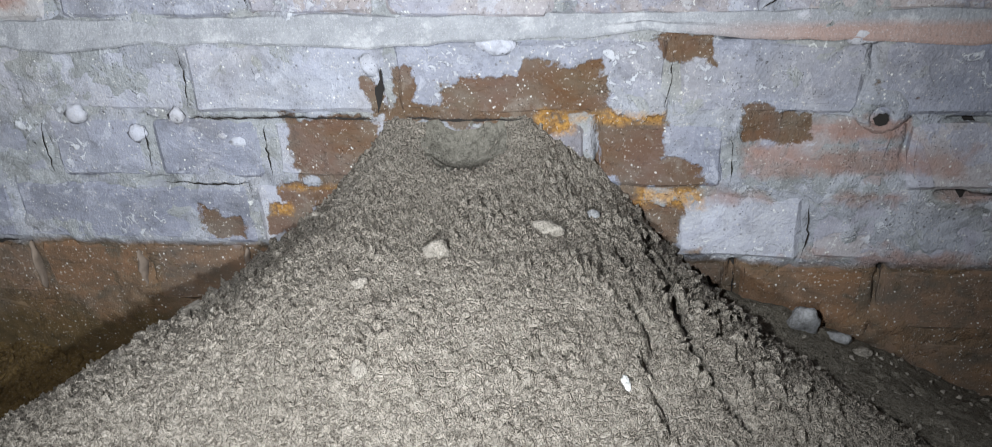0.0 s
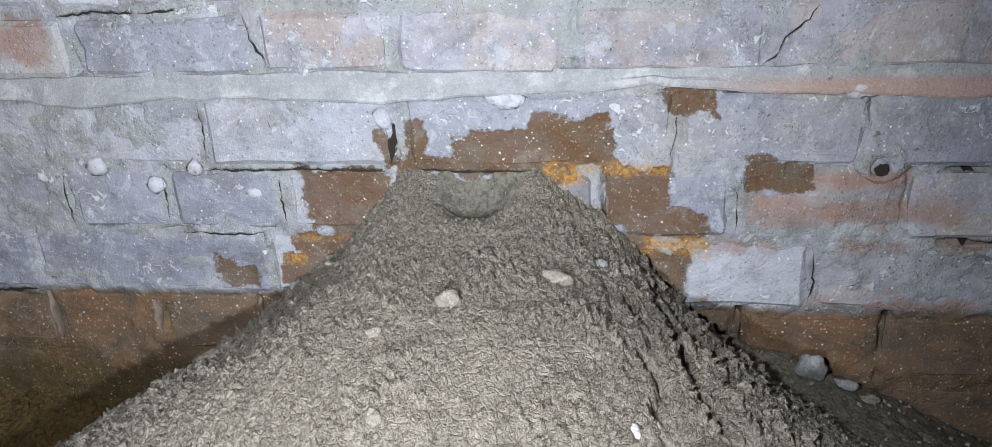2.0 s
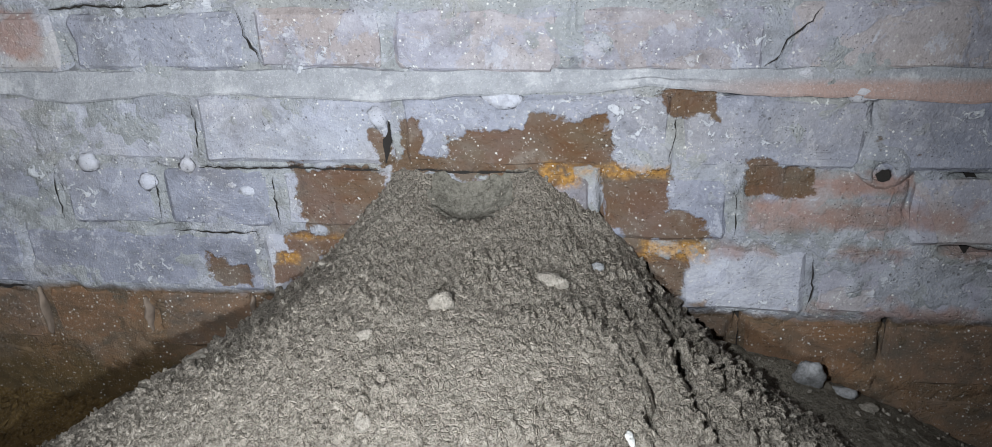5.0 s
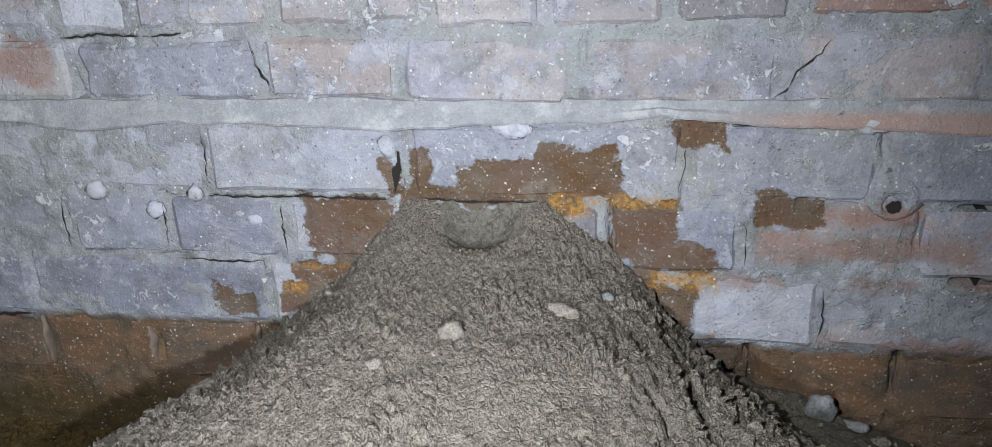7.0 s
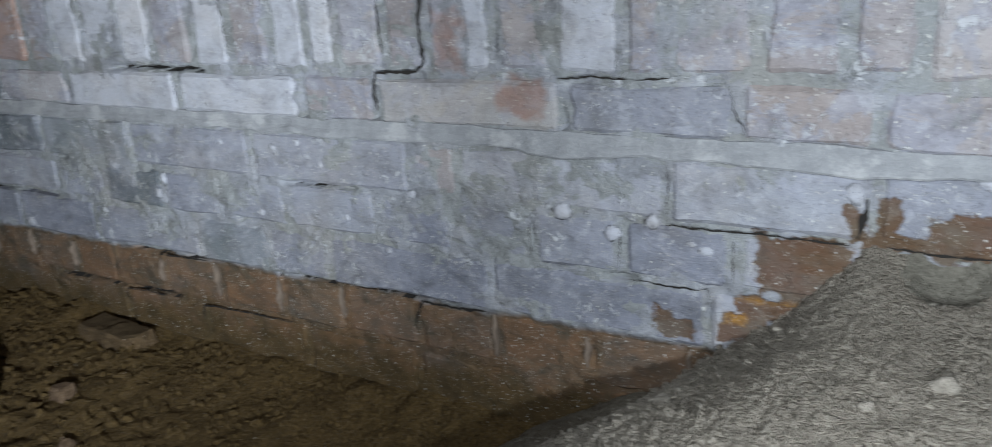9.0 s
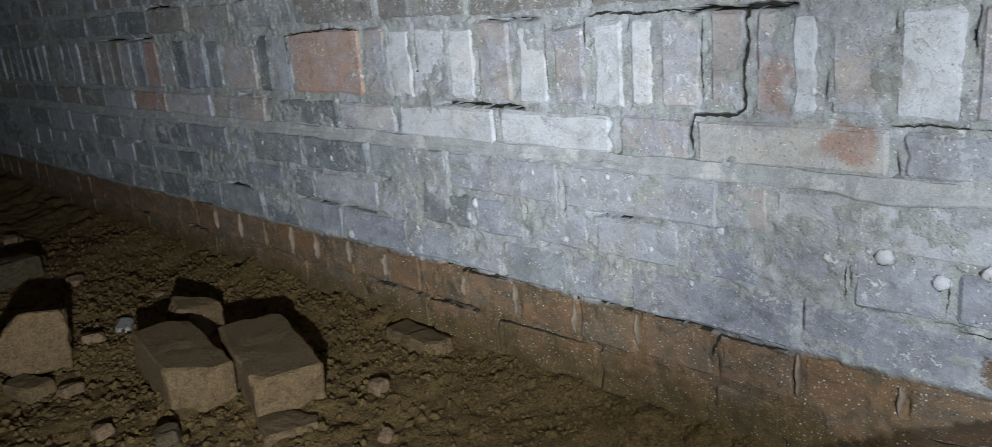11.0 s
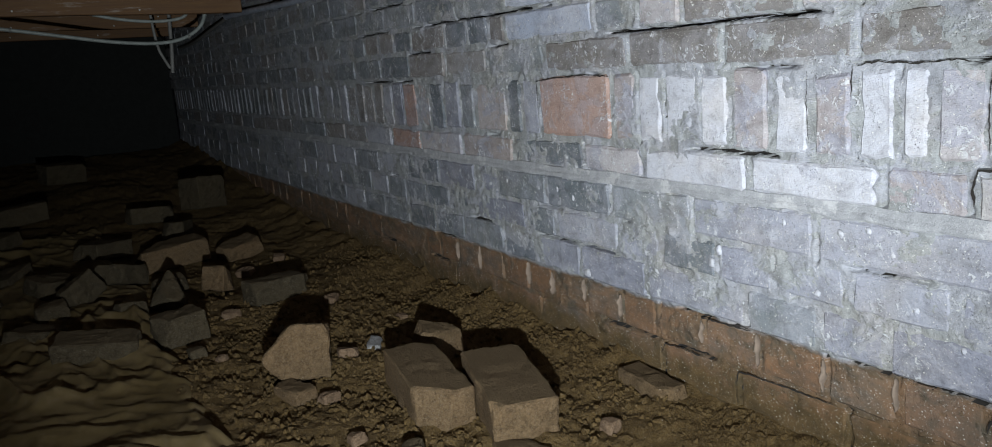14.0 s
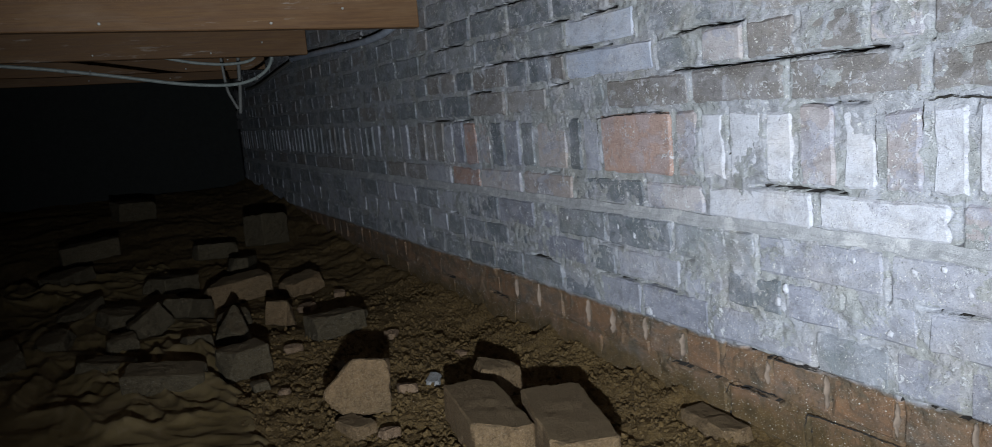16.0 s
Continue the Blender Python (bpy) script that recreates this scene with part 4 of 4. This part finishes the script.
mx = spaced([(-0.60, -0.42, 0.006), (-0.42, 0.36, 0.0020), (0.36, 0.50, 0.006)])
my = spaced([(-0.75, -0.42, 0.008), (-0.42, 0.006, 0.0020)])
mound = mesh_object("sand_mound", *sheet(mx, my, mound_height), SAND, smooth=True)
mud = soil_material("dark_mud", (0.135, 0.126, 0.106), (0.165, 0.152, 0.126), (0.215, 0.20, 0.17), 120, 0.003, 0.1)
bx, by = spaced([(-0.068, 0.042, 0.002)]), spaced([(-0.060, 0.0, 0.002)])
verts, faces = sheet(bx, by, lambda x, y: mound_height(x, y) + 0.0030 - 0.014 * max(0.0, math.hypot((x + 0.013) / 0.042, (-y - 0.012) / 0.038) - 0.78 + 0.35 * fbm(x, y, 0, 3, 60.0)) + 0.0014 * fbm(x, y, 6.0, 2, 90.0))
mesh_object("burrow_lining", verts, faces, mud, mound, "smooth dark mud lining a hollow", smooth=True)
tagged(mound, "mound of crumbly grey-brown sandy spoil heaped against the brick wall", "mound")

# Spoil round the foot, in a darker colour than the mound's sand.
DARK_SPOIL = soil_material("damp_spoil", (0.140, 0.124, 0.098), (0.182, 0.162, 0.130), (0.245, 0.222, 0.182), 130, 0.004, 0.5, grain=0.8)
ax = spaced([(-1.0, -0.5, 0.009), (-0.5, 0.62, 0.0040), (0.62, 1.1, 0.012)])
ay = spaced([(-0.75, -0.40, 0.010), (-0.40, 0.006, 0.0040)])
apron = mesh_object("damp_spoil", *sheet(ax, ay, apron_height), DARK_SPOIL, smooth=True)
tagged(apron, "apron of darker spoil round the foot of the mound", "spoil")


def lump(name, size, mat, seed, rough=0.25, cuts=2, squash=(1, 1, 1)):
    bm = bmesh.new()
    bmesh.ops.create_icosphere(bm, subdivisions=cuts, radius=0.5)
    for v in bm.verts:
        n = fbm(v.co.x + seed * 3.7, v.co.y, v.co.z, 3, 2.2)
        v.co *= 1 + rough * n
        v.co = Vector((v.co.x * size * squash[0], v.co.y * size * squash[1], v.co.z * size * squash[2]))
    return part(name, bm, mat, None, smooth=True)


def crumbs(name, mat, count, seed, spot, height, sizes):
    """Many loose crumbs lying on a surface, as one mesh."""
    rng = random.Random(seed)
    t = (1 + 5 ** 0.5) / 2
    ico = [Vector(v).normalized() for v in ((-1, t, 0), (1, t, 0), (-1, -t, 0), (1, -t, 0), (0, -1, t), (0, 1, t), (0, -1, -t), (0, 1, -t), (t, 0, -1), (t, 0, 1), (-t, 0, -1), (-t, 0, 1))]
    tri = ((0, 11, 5), (0, 5, 1), (0, 1, 7), (0, 7, 10), (0, 10, 11), (1, 5, 9), (5, 11, 4), (11, 10, 2), (10, 7, 6), (7, 1, 8), (3, 9, 4), (3, 4, 2), (3, 2, 6), (3, 6, 8), (3, 8, 9), (4, 9, 5), (2, 4, 11), (6, 2, 10), (8, 6, 7), (9, 8, 1))
    verts, faces = [], []
    for _ in range(count):
        x, y = spot(rng)
        r = sizes[0] + (sizes[1] - sizes[0]) * rng.random() ** 3
        k = len(verts)
        turn = Euler((rng.uniform(0, 6), rng.uniform(0, 6), rng.uniform(0, 6))).to_matrix()
        stretch = Vector((rng.uniform(0.6, 1.6), rng.uniform(0.6, 1.2), rng.uniform(0.4, 0.9)))
        c = Vector((x, y, height(x, y) + r * 0.25))
        for v in ico:
            verts.append(c + turn @ Vector([v[i] * stretch[i] * r * rng.uniform(0.6, 1.3) for i in range(3)]))
        faces += [tuple(k + i for i in f) for f in tri]
    ob = mesh_object(name, [tuple(v) for v in verts], faces, mat)
    return tagged(ob, kind="stuff")


tagged(crumbs("sand_crumbs", SAND, 22000, 11, lambda r: (r.uniform(-0.42, 0.40), -r.uniform(0.003, 0.42)), mound_height, (0.0007, 0.0026)), "loose crumbs of sandy spoil on the mound", "crumbs")
def on_flank(r):
    """A place along the edge of the sandy spoil, where lumps have rolled to rest."""
    d = 0.33 * r.random()
    if r.random() < 0.55:
        return -0.215 - 0.30 * d + r.gauss(0, 0.030), -d - 0.004
    return 0.195 + 0.22 * d + r.gauss(0, 0.026), -d - 0.004


tagged(crumbs("flank_clods", SAND, 1500, 15, on_flank, heap_top, (0.0018, 0.0080)), "lumps of sandy spoil rolled down the flanks", "clods")
tagged(crumbs("spoil_crumbs", STONE, 900, 14, lambda r: (r.choice((-1, 1)) * r.uniform(0.18, 0.62), -r.uniform(0.003, 0.40)), heap_top, (0.0008, 0.0036)), "pale grit strewn on the darker spoil", "grit")


def on_mound(name, x, y, size, mat, seed, squash, label, category, rz=0.0, sink=0.26, up=0.0):
    size *= 0.84
    ob = lump(name, size, mat, seed, 0.4, 3, squash)
    ob.matrix_world = pose(x, y, heap_top(x, y) + size * squash[2] * (0.5 - sink) + up, 25, 0, rz)
    return tagged(ob, label, category, "stones on the mound")


for spec in (
    ("pebble", -0.006, -0.186, 0.025, STONE, 1, (1, 0.8, 0.9), "round grit-coated pebble half sunk in the mound", 10),
    ("pebble", 0.083, -0.134, 0.030, STONE, 2, (1.25, 0.6, 0.5), "long pale pebble lying on the mound", -8),
    ("pebble", -0.062, -0.228, 0.015, STONE, 3, (1.2, 0.8, 0.6), "small pale pebble on the mound", 40),
    ("pebble", -0.169, -0.041, 0.014, STONE, 4, (1, 0.8, 0.9), "small grey pebble on the mound", 0),
    ("pebble", -0.265, -0.144, 0.026, STONE, 5, (1.4, 0.6, 0.6), "pale long pebble on the mound's edge", 30),
    ("pebble", -0.259, -0.113, 0.015, STONE, 6, (1.1, 0.8, 0.7), "small round pebble on the mound's edge", 0),
    ("mortar_lump", 0.155, -0.29, 0.013, CHALK, 7, (0.55, 1.2, 0.35), "white chip of lime lying on the mound", 25),
    ("mortar_lump", 0.338, -0.022, 0.044, FLINT, 8, (0.85, 0.5, 1.15), "upright lump of grey mortar beside the wall", 0),
    ("mortar_lump", 0.376, -0.020, 0.024, FLINT, 9, (1.3, 0.6, 0.9), "small grey mortar lump beside the wall", -20),
    ("pebble", 0.121, -0.083, 0.015, FLINT, 10, (1, 0.8, 0.6), "small grey stone on the mound's flank", 0),
    ("pebble", 0.396, -0.036, 0.020, STONE, 12, (1.3, 0.8, 0.5), "small flat stone at the foot of the mound", 20),
    ("pebble", -0.303, -0.216, 0.022, STONE, 13, (1.2, 0.9, 0.4), "flat pale stone at the foot of the mound", 35),
    ("pebble", -0.042, -0.306, 0.018, STONE, 14, (0.8, 1.1, 0.3), "flat pale stone sunk in the mound", 15),
    ("pebble", 0.211, -0.056, 0.014, STONE, 15, (0.9, 0.8, 1.0), "small pale pebble on the mound's flank", 0),
):
    nm, px, py, size, mat, seed, squash, label, rz = spec
    on_mound(nm, px, py, size, mat, seed, squash, label, "stone", rz)


# ---- bricks and rubble on the earth ----
def chipped_brick(name, dims, mat, seed, chips=2, rough=0.006, cuts=()):
    """A worn brick: rounded, uneven, with corners knocked off. Its base is at z = 0."""
    rng = random.Random(seed)
    bm = bmesh.new()
    bmesh.ops.create_cube(bm, size=1)
    for v in bm.verts:
        v.co = Vector([v.co[i] * dims[i] for i in range(3)])
    for n, depth in cuts:
        n = Vector(n).normalized()
        far = max(v.co.dot(n) for v in bm.verts)
        bmesh.ops.bisect_plane(bm, geom=bm.verts[:] + bm.edges[:] + bm.faces[:], plane_co=n * (far - depth), plane_no=n, clear_outer=True)
        bmesh.ops.holes_fill(bm, edges=[e for e in bm.edges if e.is_boundary])
    for _ in range(chips):
        n = Vector((rng.choice((-1, 1)) * rng.uniform(0.4, 1), rng.choice((-1, 1)) * rng.uniform(0.4, 1), rng.uniform(0.2, 1))).normalized()
        far = max(v.co.dot(n) for v in bm.verts)
        res = bmesh.ops.bisect_plane(bm, geom=bm.verts[:] + bm.edges[:] + bm.faces[:], plane_co=n * (far - rng.uniform(0.14, 0.42) * min(0.085, *dims)), plane_no=n, clear_outer=True)
        bmesh.ops.holes_fill(bm, edges=[e for e in bm.edges if e.is_boundary])
    bmesh.ops.triangulate(bm, faces=bm.faces[:])
    bmesh.ops.bevel(bm, geom=[e for e in bm.edges if e.calc_face_angle(0) > 0.4], offset=0.004, segments=1, affect="EDGES")
    for _ in range(3):
        long = [e for e in bm.edges if e.calc_length() > 0.022]
        if not long:
            break
        bmesh.ops.subdivide_edges(bm, edges=long, cuts=1)
        bmesh.ops.triangulate(bm, faces=bm.faces[:])
    for v in bm.verts:
        c = v.co
        v.co += c.normalized() * (rough * fbm(c.x + seed, c.y, c.z, 3, 22.0) + 0.5 * rough * fbm(c.x, c.y + seed, c.z, 2, 90.0))
    low = min(v.co.z for v in bm.verts)
    for v in bm.verts:
        v.co.z -= low
    return part(name, bm, mat, None)


def lay(dims, x, y, rz, mat, seed, label, rx=0.0, ry=0.0, z=None, chips=2, name="loose_brick", sink=0.012, category="brick", cuts=()):
    ob = chipped_brick(name, dims, mat, seed, chips, cuts=cuts)
    ob.matrix_world = pose(x, y, (ground_height(x, y) if z is None else z) - sink, rx, ry, rz)
    return tagged(ob, label, category, "rubble on the earth")


lay((0.288, 0.131, 0.085), -1.488, -0.316, 164, OLDBRICK, 21, "dirty brown brick lying on the earth, its end facing out", ry=-3, z=0.024, sink=0.014)
lay((0.285, 0.116, 0.085), -1.628, -0.431, 172, OLDBRICK, 22, "dirty brown brick with a chipped end lying on the earth", ry=-3, z=0.024, sink=0.014, chips=3)
lay((0.09, 0.155, 0.13), -1.973, -0.615, -17, OLDBRICK, 37, "broken half brick standing on end on the earth", rx=-5, ry=-14, z=0.024, chips=2, cuts=(((0, -0.8, 0.7), 0.048), ((0, -0.75, -0.8), 0.030), ((0.3, 0.9, 0.5), 0.014)))
lay((0.10, 0.06, 0.035), -1.885, -0.648, 20, OLDBRICK, 24, "small brick fragment lying under a broken brick", z=0.008)
lay((0.13, 0.075, 0.07), -1.892, -0.28, 75, OLDBRICK, 41, "pointed grey brick shard resting between bricks", rx=12, ry=18, chips=1, z=0.024, cuts=(((0.8, 0.5, 0.35), 0.030), ((0.7, -0.6, 0.5), 0.032)))
lay((0.085, 0.035, 0.02), -2.06, -0.38, 150, FLINT, 26, "pale flat stone chip on the earth", chips=2, category="stone", name="stone_chip")
lay((0.10, 0.09, 0.05), -1.313, -0.39, 70, OLDBRICK, 27, "brick bat nearly buried in the earth", sink=0.035)
lay((0.16, 0.06, 0.045), -1.353, -0.047, 176, OLDBRICK, 33, "reddish brick bat half buried at the foot of the wall", z=0.028, sink=0.020)
lay((0.04, 0.03, 0.03), -1.284, -0.211, 10, CLOD, 29, "small rough stone on the earth", category="stone", name="stone_chip")
lay((0.035, 0.03, 0.02), -1.749, -0.94, 30, CHALK, 30, "white stone chip on the dirty sheet", category="stone", name="stone_chip")
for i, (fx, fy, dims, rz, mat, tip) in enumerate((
    (-2.72, -0.46, (0.10, 0.178, 0.075), 12, DIMBRICK, 2), (-2.50, -0.79, (0.10, 0.133, 0.085), 8, DIMBRICK, 3), (-2.44, -1.01, (0.10, 0.205, 0.07), -14, DIMBRICK, 7),
    (-3.08, -0.98, (0.09, 0.13, 0.09), 35, DIMBRICK, 22), (-3.28, -0.87, (0.14, 0.165, 0.07), 50, DIMBRICK, 16), (-3.55, -0.64, (0.13, 0.26, 0.09), 10, OLDBRICK, 3),
    (-2.79, -0.89, (0.07, 0.09, 0.05), 25, DIMBRICK, 10), (-2.95, -1.09, (0.08, 0.095, 0.055), 5, DIMBRICK, 6), (-3.33, -1.08, (0.13, 0.15, 0.06), 30, DIMBRICK, 8),
    (-3.55, -1.21, (0.12, 0.16, 0.06), 60, DIMBRICK, 8), (-2.98, -0.57, (0.09, 0.115, 0.085), 40, OLDBRICK, 14), (-2.90, -0.76, (0.09, 0.13, 0.10), 65, DIMBRICK, 24),
    (-4.51, -0.32, (0.15, 0.17, 0.16), 30, DIMBRICK, 5), (-4.69, -1.16, (0.14, 0.27, 0.09), 8, DIMBRICK, 4), (-5.67, -0.90, (0.14, 0.23, 0.11), 20, DIMBRICK, 4),
    (-3.17, -1.29, (0.10, 0.14, 0.05), 75, DIMBRICK, 9), (-3.78, -0.87, (0.13, 0.19, 0.065), 40, DIMBRICK, 6), (-3.48, -0.39, (0.10, 0.16, 0.065), 20, OLDBRICK, 8),
    (-4.38, -0.61, (0.13, 0.20, 0.075), 12, DIMBRICK, 5), (-4.20, -1.26, (0.13, 0.19, 0.06), 45, DIMBRICK, 6), (-2.73, -1.15, (0.11, 0.14, 0.045), 55, DIMBRICK, 9),
    (-3.02, -1.43, (0.11, 0.17, 0.06), 100, DIMBRICK, 10), (-3.95, -0.55, (0.10, 0.22, 0.08), 70, DIMBRICK, 7), (-3.10, -0.72, (0.08, 0.11, 0.05), 15, DIMBRICK, 12),
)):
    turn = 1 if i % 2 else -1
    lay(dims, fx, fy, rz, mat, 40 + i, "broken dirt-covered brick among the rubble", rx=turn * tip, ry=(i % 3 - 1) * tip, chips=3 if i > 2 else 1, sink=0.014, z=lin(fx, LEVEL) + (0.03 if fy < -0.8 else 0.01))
for i, (fx, fy, size) in enumerate(((-2.30, -0.78, 0.055), (-2.21, -0.74, 0.032), (-2.62, -0.62, 0.05), (-2.36, -0.55, 0.04), (-2.55, -0.33, 0.05), (-2.25, -0.22, 0.04), (-2.85, -0.35, 0.06), (-2.02, -0.47, 0.05), (-1.80, -0.60, 0.045), (-1.42, -0.56, 0.05), (-1.57, -0.62, 0.04), (-3.15, -0.45, 0.06), (-2.10, -0.58, 0.04), (-1.15, -0.30, 0.03), (-3.25, -0.30, 0.05))):
    lay((size, size * 0.8, size * 0.55), fx, fy, 37 * i, CLOD if i % 3 else DIMBRICK, 90 + i, "small dirt-coated lump lying on the earth", rx=8, ry=-6, chips=3, name="clod", sink=0.006, category="clod")


def dirty_sheet():
    """A crumpled, dirty sheet on the earth."""
    def height(x, y):
        u, v = x * 0.93 + y * 0.36, -x * 0.36 + y * 0.93
        bend = 0.35 * fbm(x, y, 1.0, 3, 1.6)
        rise = 0.0
        for k, (lengthwise, across, high) in enumerate(((1.5, 3.4, 0.030), (2.8, 6.5, 0.024), (5.5, 13.0, 0.014), (11.0, 24.0, 0.006))):
            near, second = noise.voronoi(Vector((u * lengthwise + bend, v * across - bend * 2 + 0.3 * fbm(x, y, k, 2, 3.0), 0.7 + k)))[0][:2]
            rise += high * max(0.0, 1 - 2.4 * (second - near)) ** 1.6 * max(0.0, 0.6 + 0.9 * fbm(x, y, 3.0 + k, 2, 2.5))
        edge = -0.79 - 0.07 * fbm(x, 0, 2, 4, 4.0) - y
        keep = min(1.0, max(0.0, edge / 0.08))
        return lin(x, LEVEL) - 0.05 * (1 - keep) + keep * (0.014 + rise + 0.012 * fbm(x, y, 9.0, 3, 1.8))
    xs, ys = spaced([(-4.3, -1.45, 0.0085)]), spaced([(-1.9, -0.66, 0.0075)])
    ob = mesh_object("dirty_sheet", *sheet(xs, ys, height), CLOTH, smooth=True)
    return tagged(ob, "crumpled dirt-brown plastic sheet spread on the earth", "sheet")


dirty_sheet()
tagged(crumbs("earth_crumbs", EARTH, 9000, 12, lambda r: (r.gauss(-2.0, 0.50), -abs(r.gauss(0.40, 0.24))), ground_height, (0.0016, 0.0105)), "loose clods of brown earth between the bricks", "clods")
tagged(crumbs("wall_foot_crumbs", EARTH, 5000, 13, lambda r: (r.uniform(-3.2, -0.42), -abs(r.gauss(0.0, 0.09)) - 0.004), ground_height, (0.0012, 0.0075)), "crumbs of brown earth along the foot of the wall", "crumbs")


# ---- cables under the floor ----
def tube(name, points, radius, mat, label, parent=None):
    cu = bpy.data.curves.new(name, "CURVE")
    cu.dimensions, cu.bevel_depth, cu.bevel_resolution, cu.resolution_u = "3D", radius, 3, 8
    sp = cu.splines.new("NURBS")
    sp.points.add(len(points) - 1)
    for p, co in zip(sp.points, points):
        p.co = (*co, 1)
    sp.use_endpoint_u, sp.order_u = True, 3
    tmp = bpy.data.objects.new(name, cu)
    me = bpy.data.meshes.new_from_object(tmp)
    bpy.data.objects.remove(tmp)
    me.materials.append(mat)
    ob = new(name, me)
    if parent:
        ob.parent = parent
    return tagged(ob, label)


conduit = tagged(tube("conduit", [(-2.92, -0.03, 1.05), (-3.089, -0.03, 1.020), (-3.361, -0.03, 1.010), (-3.719, -0.03, 1.018), (-4.149, -0.035, 1.034), (-4.62, -0.04, 1.044)], 0.014, CONDUIT, "blue-grey conduit sagging along the top of the wall"), category="conduit")
long_cable = tagged(tube("cable", [(-4.31, -2.15, 1.20), (-4.31, -2.0, 1.16), (-4.31, -1.60, 1.095), (-4.31, -1.258, 1.049), (-4.31, -1.140, 1.029), (-4.31, -1.019, 1.008), (-4.31, -0.868, 0.979), (-4.31, -0.658, 0.936), (-4.31, -0.462, 0.914), (-4.31, -0.343, 0.924), (-4.31, -0.253, 0.970), (-4.31, -0.218, 1.027), (-4.31, -0.208, 1.12), (-4.31, -0.208, 1.20)], 0.0085, CABLE, "pale grey cable looped under the joists"), category="cable", group="cables")
tagged(tube("cable", [(-4.31, -0.82, 1.20), (-4.31, -0.78, 1.08), (-4.31, -0.657, 1.047), (-4.31, -0.562, 1.027), (-4.31, -0.420, 1.013), (-4.31, -0.300, 1.028), (-4.31, -0.30, 1.08), (-4.31, -0.30, 1.20)], 0.0075, CABLE, "short loop of pale grey cable under the joists"), category="cable", group="cables")
tagged(tube("cable", [(-4.56, -0.040, 1.043), (-4.85, -0.05, 1.015), (-5.032, -0.06, 0.996), (-5.35, -0.06, 0.968), (-5.8, -0.04, 0.955), (-6.3, -0.012, 0.962)], 0.009, STRAP, "dark cable leaving the conduit along the wall"), category="cable", group="cables")
tagged(tube("cable", [(-4.4, -0.36, 1.20), (-4.4, -0.365, 1.06), (-4.4, -0.372, 0.95), (-4.4, -0.377, 0.88), (-4.4, -0.389, 0.778)], 0.009, STRAP, "dark cable end hanging from a joist"), category="cable", group="cables")
tagged(tube("cable", [(-4.4, -0.45, 1.20), (-4.4, -0.45, 1.06), (-4.4, -0.44, 0.90), (-4.4, -0.42, 0.85), (-4.4, -0.397, 0.80)], 0.007, STRAP, "thin dark cable end hanging from a joist"), category="cable", group="cables")
tube("coupling", [(-3.70, -0.03, 1.0175), (-3.74, -0.03, 1.0185), (-3.78, -0.03, 1.0198)], 0.0175, CONDUIT, "plastic sleeve at the joint of the conduit", conduit)
tube("coupling", [(-4.59, -0.04, 1.0435), (-4.61, -0.04, 1.0439), (-4.64, -0.04, 1.0443)], 0.0185, CONDUIT, "plastic sleeve at the end of the conduit", conduit)
for cy, cz in ((-1.136, 1.028), (-1.039, 1.011), (-0.305, 0.940)):
    tube("cable_tie", [(-4.31, cy - 0.005, cz), (-4.31, cy, cz), (-4.31, cy + 0.005, cz)], 0.0110, STRAP, "dark cable tie", long_cable)
tube("strap", [(-3.45, -0.03, 1.035), (-3.45, -0.03, 1.012), (-3.45, -0.03, 0.990)], 0.006, STRAP, "dark fixing strap", conduit)

lay_bricks()
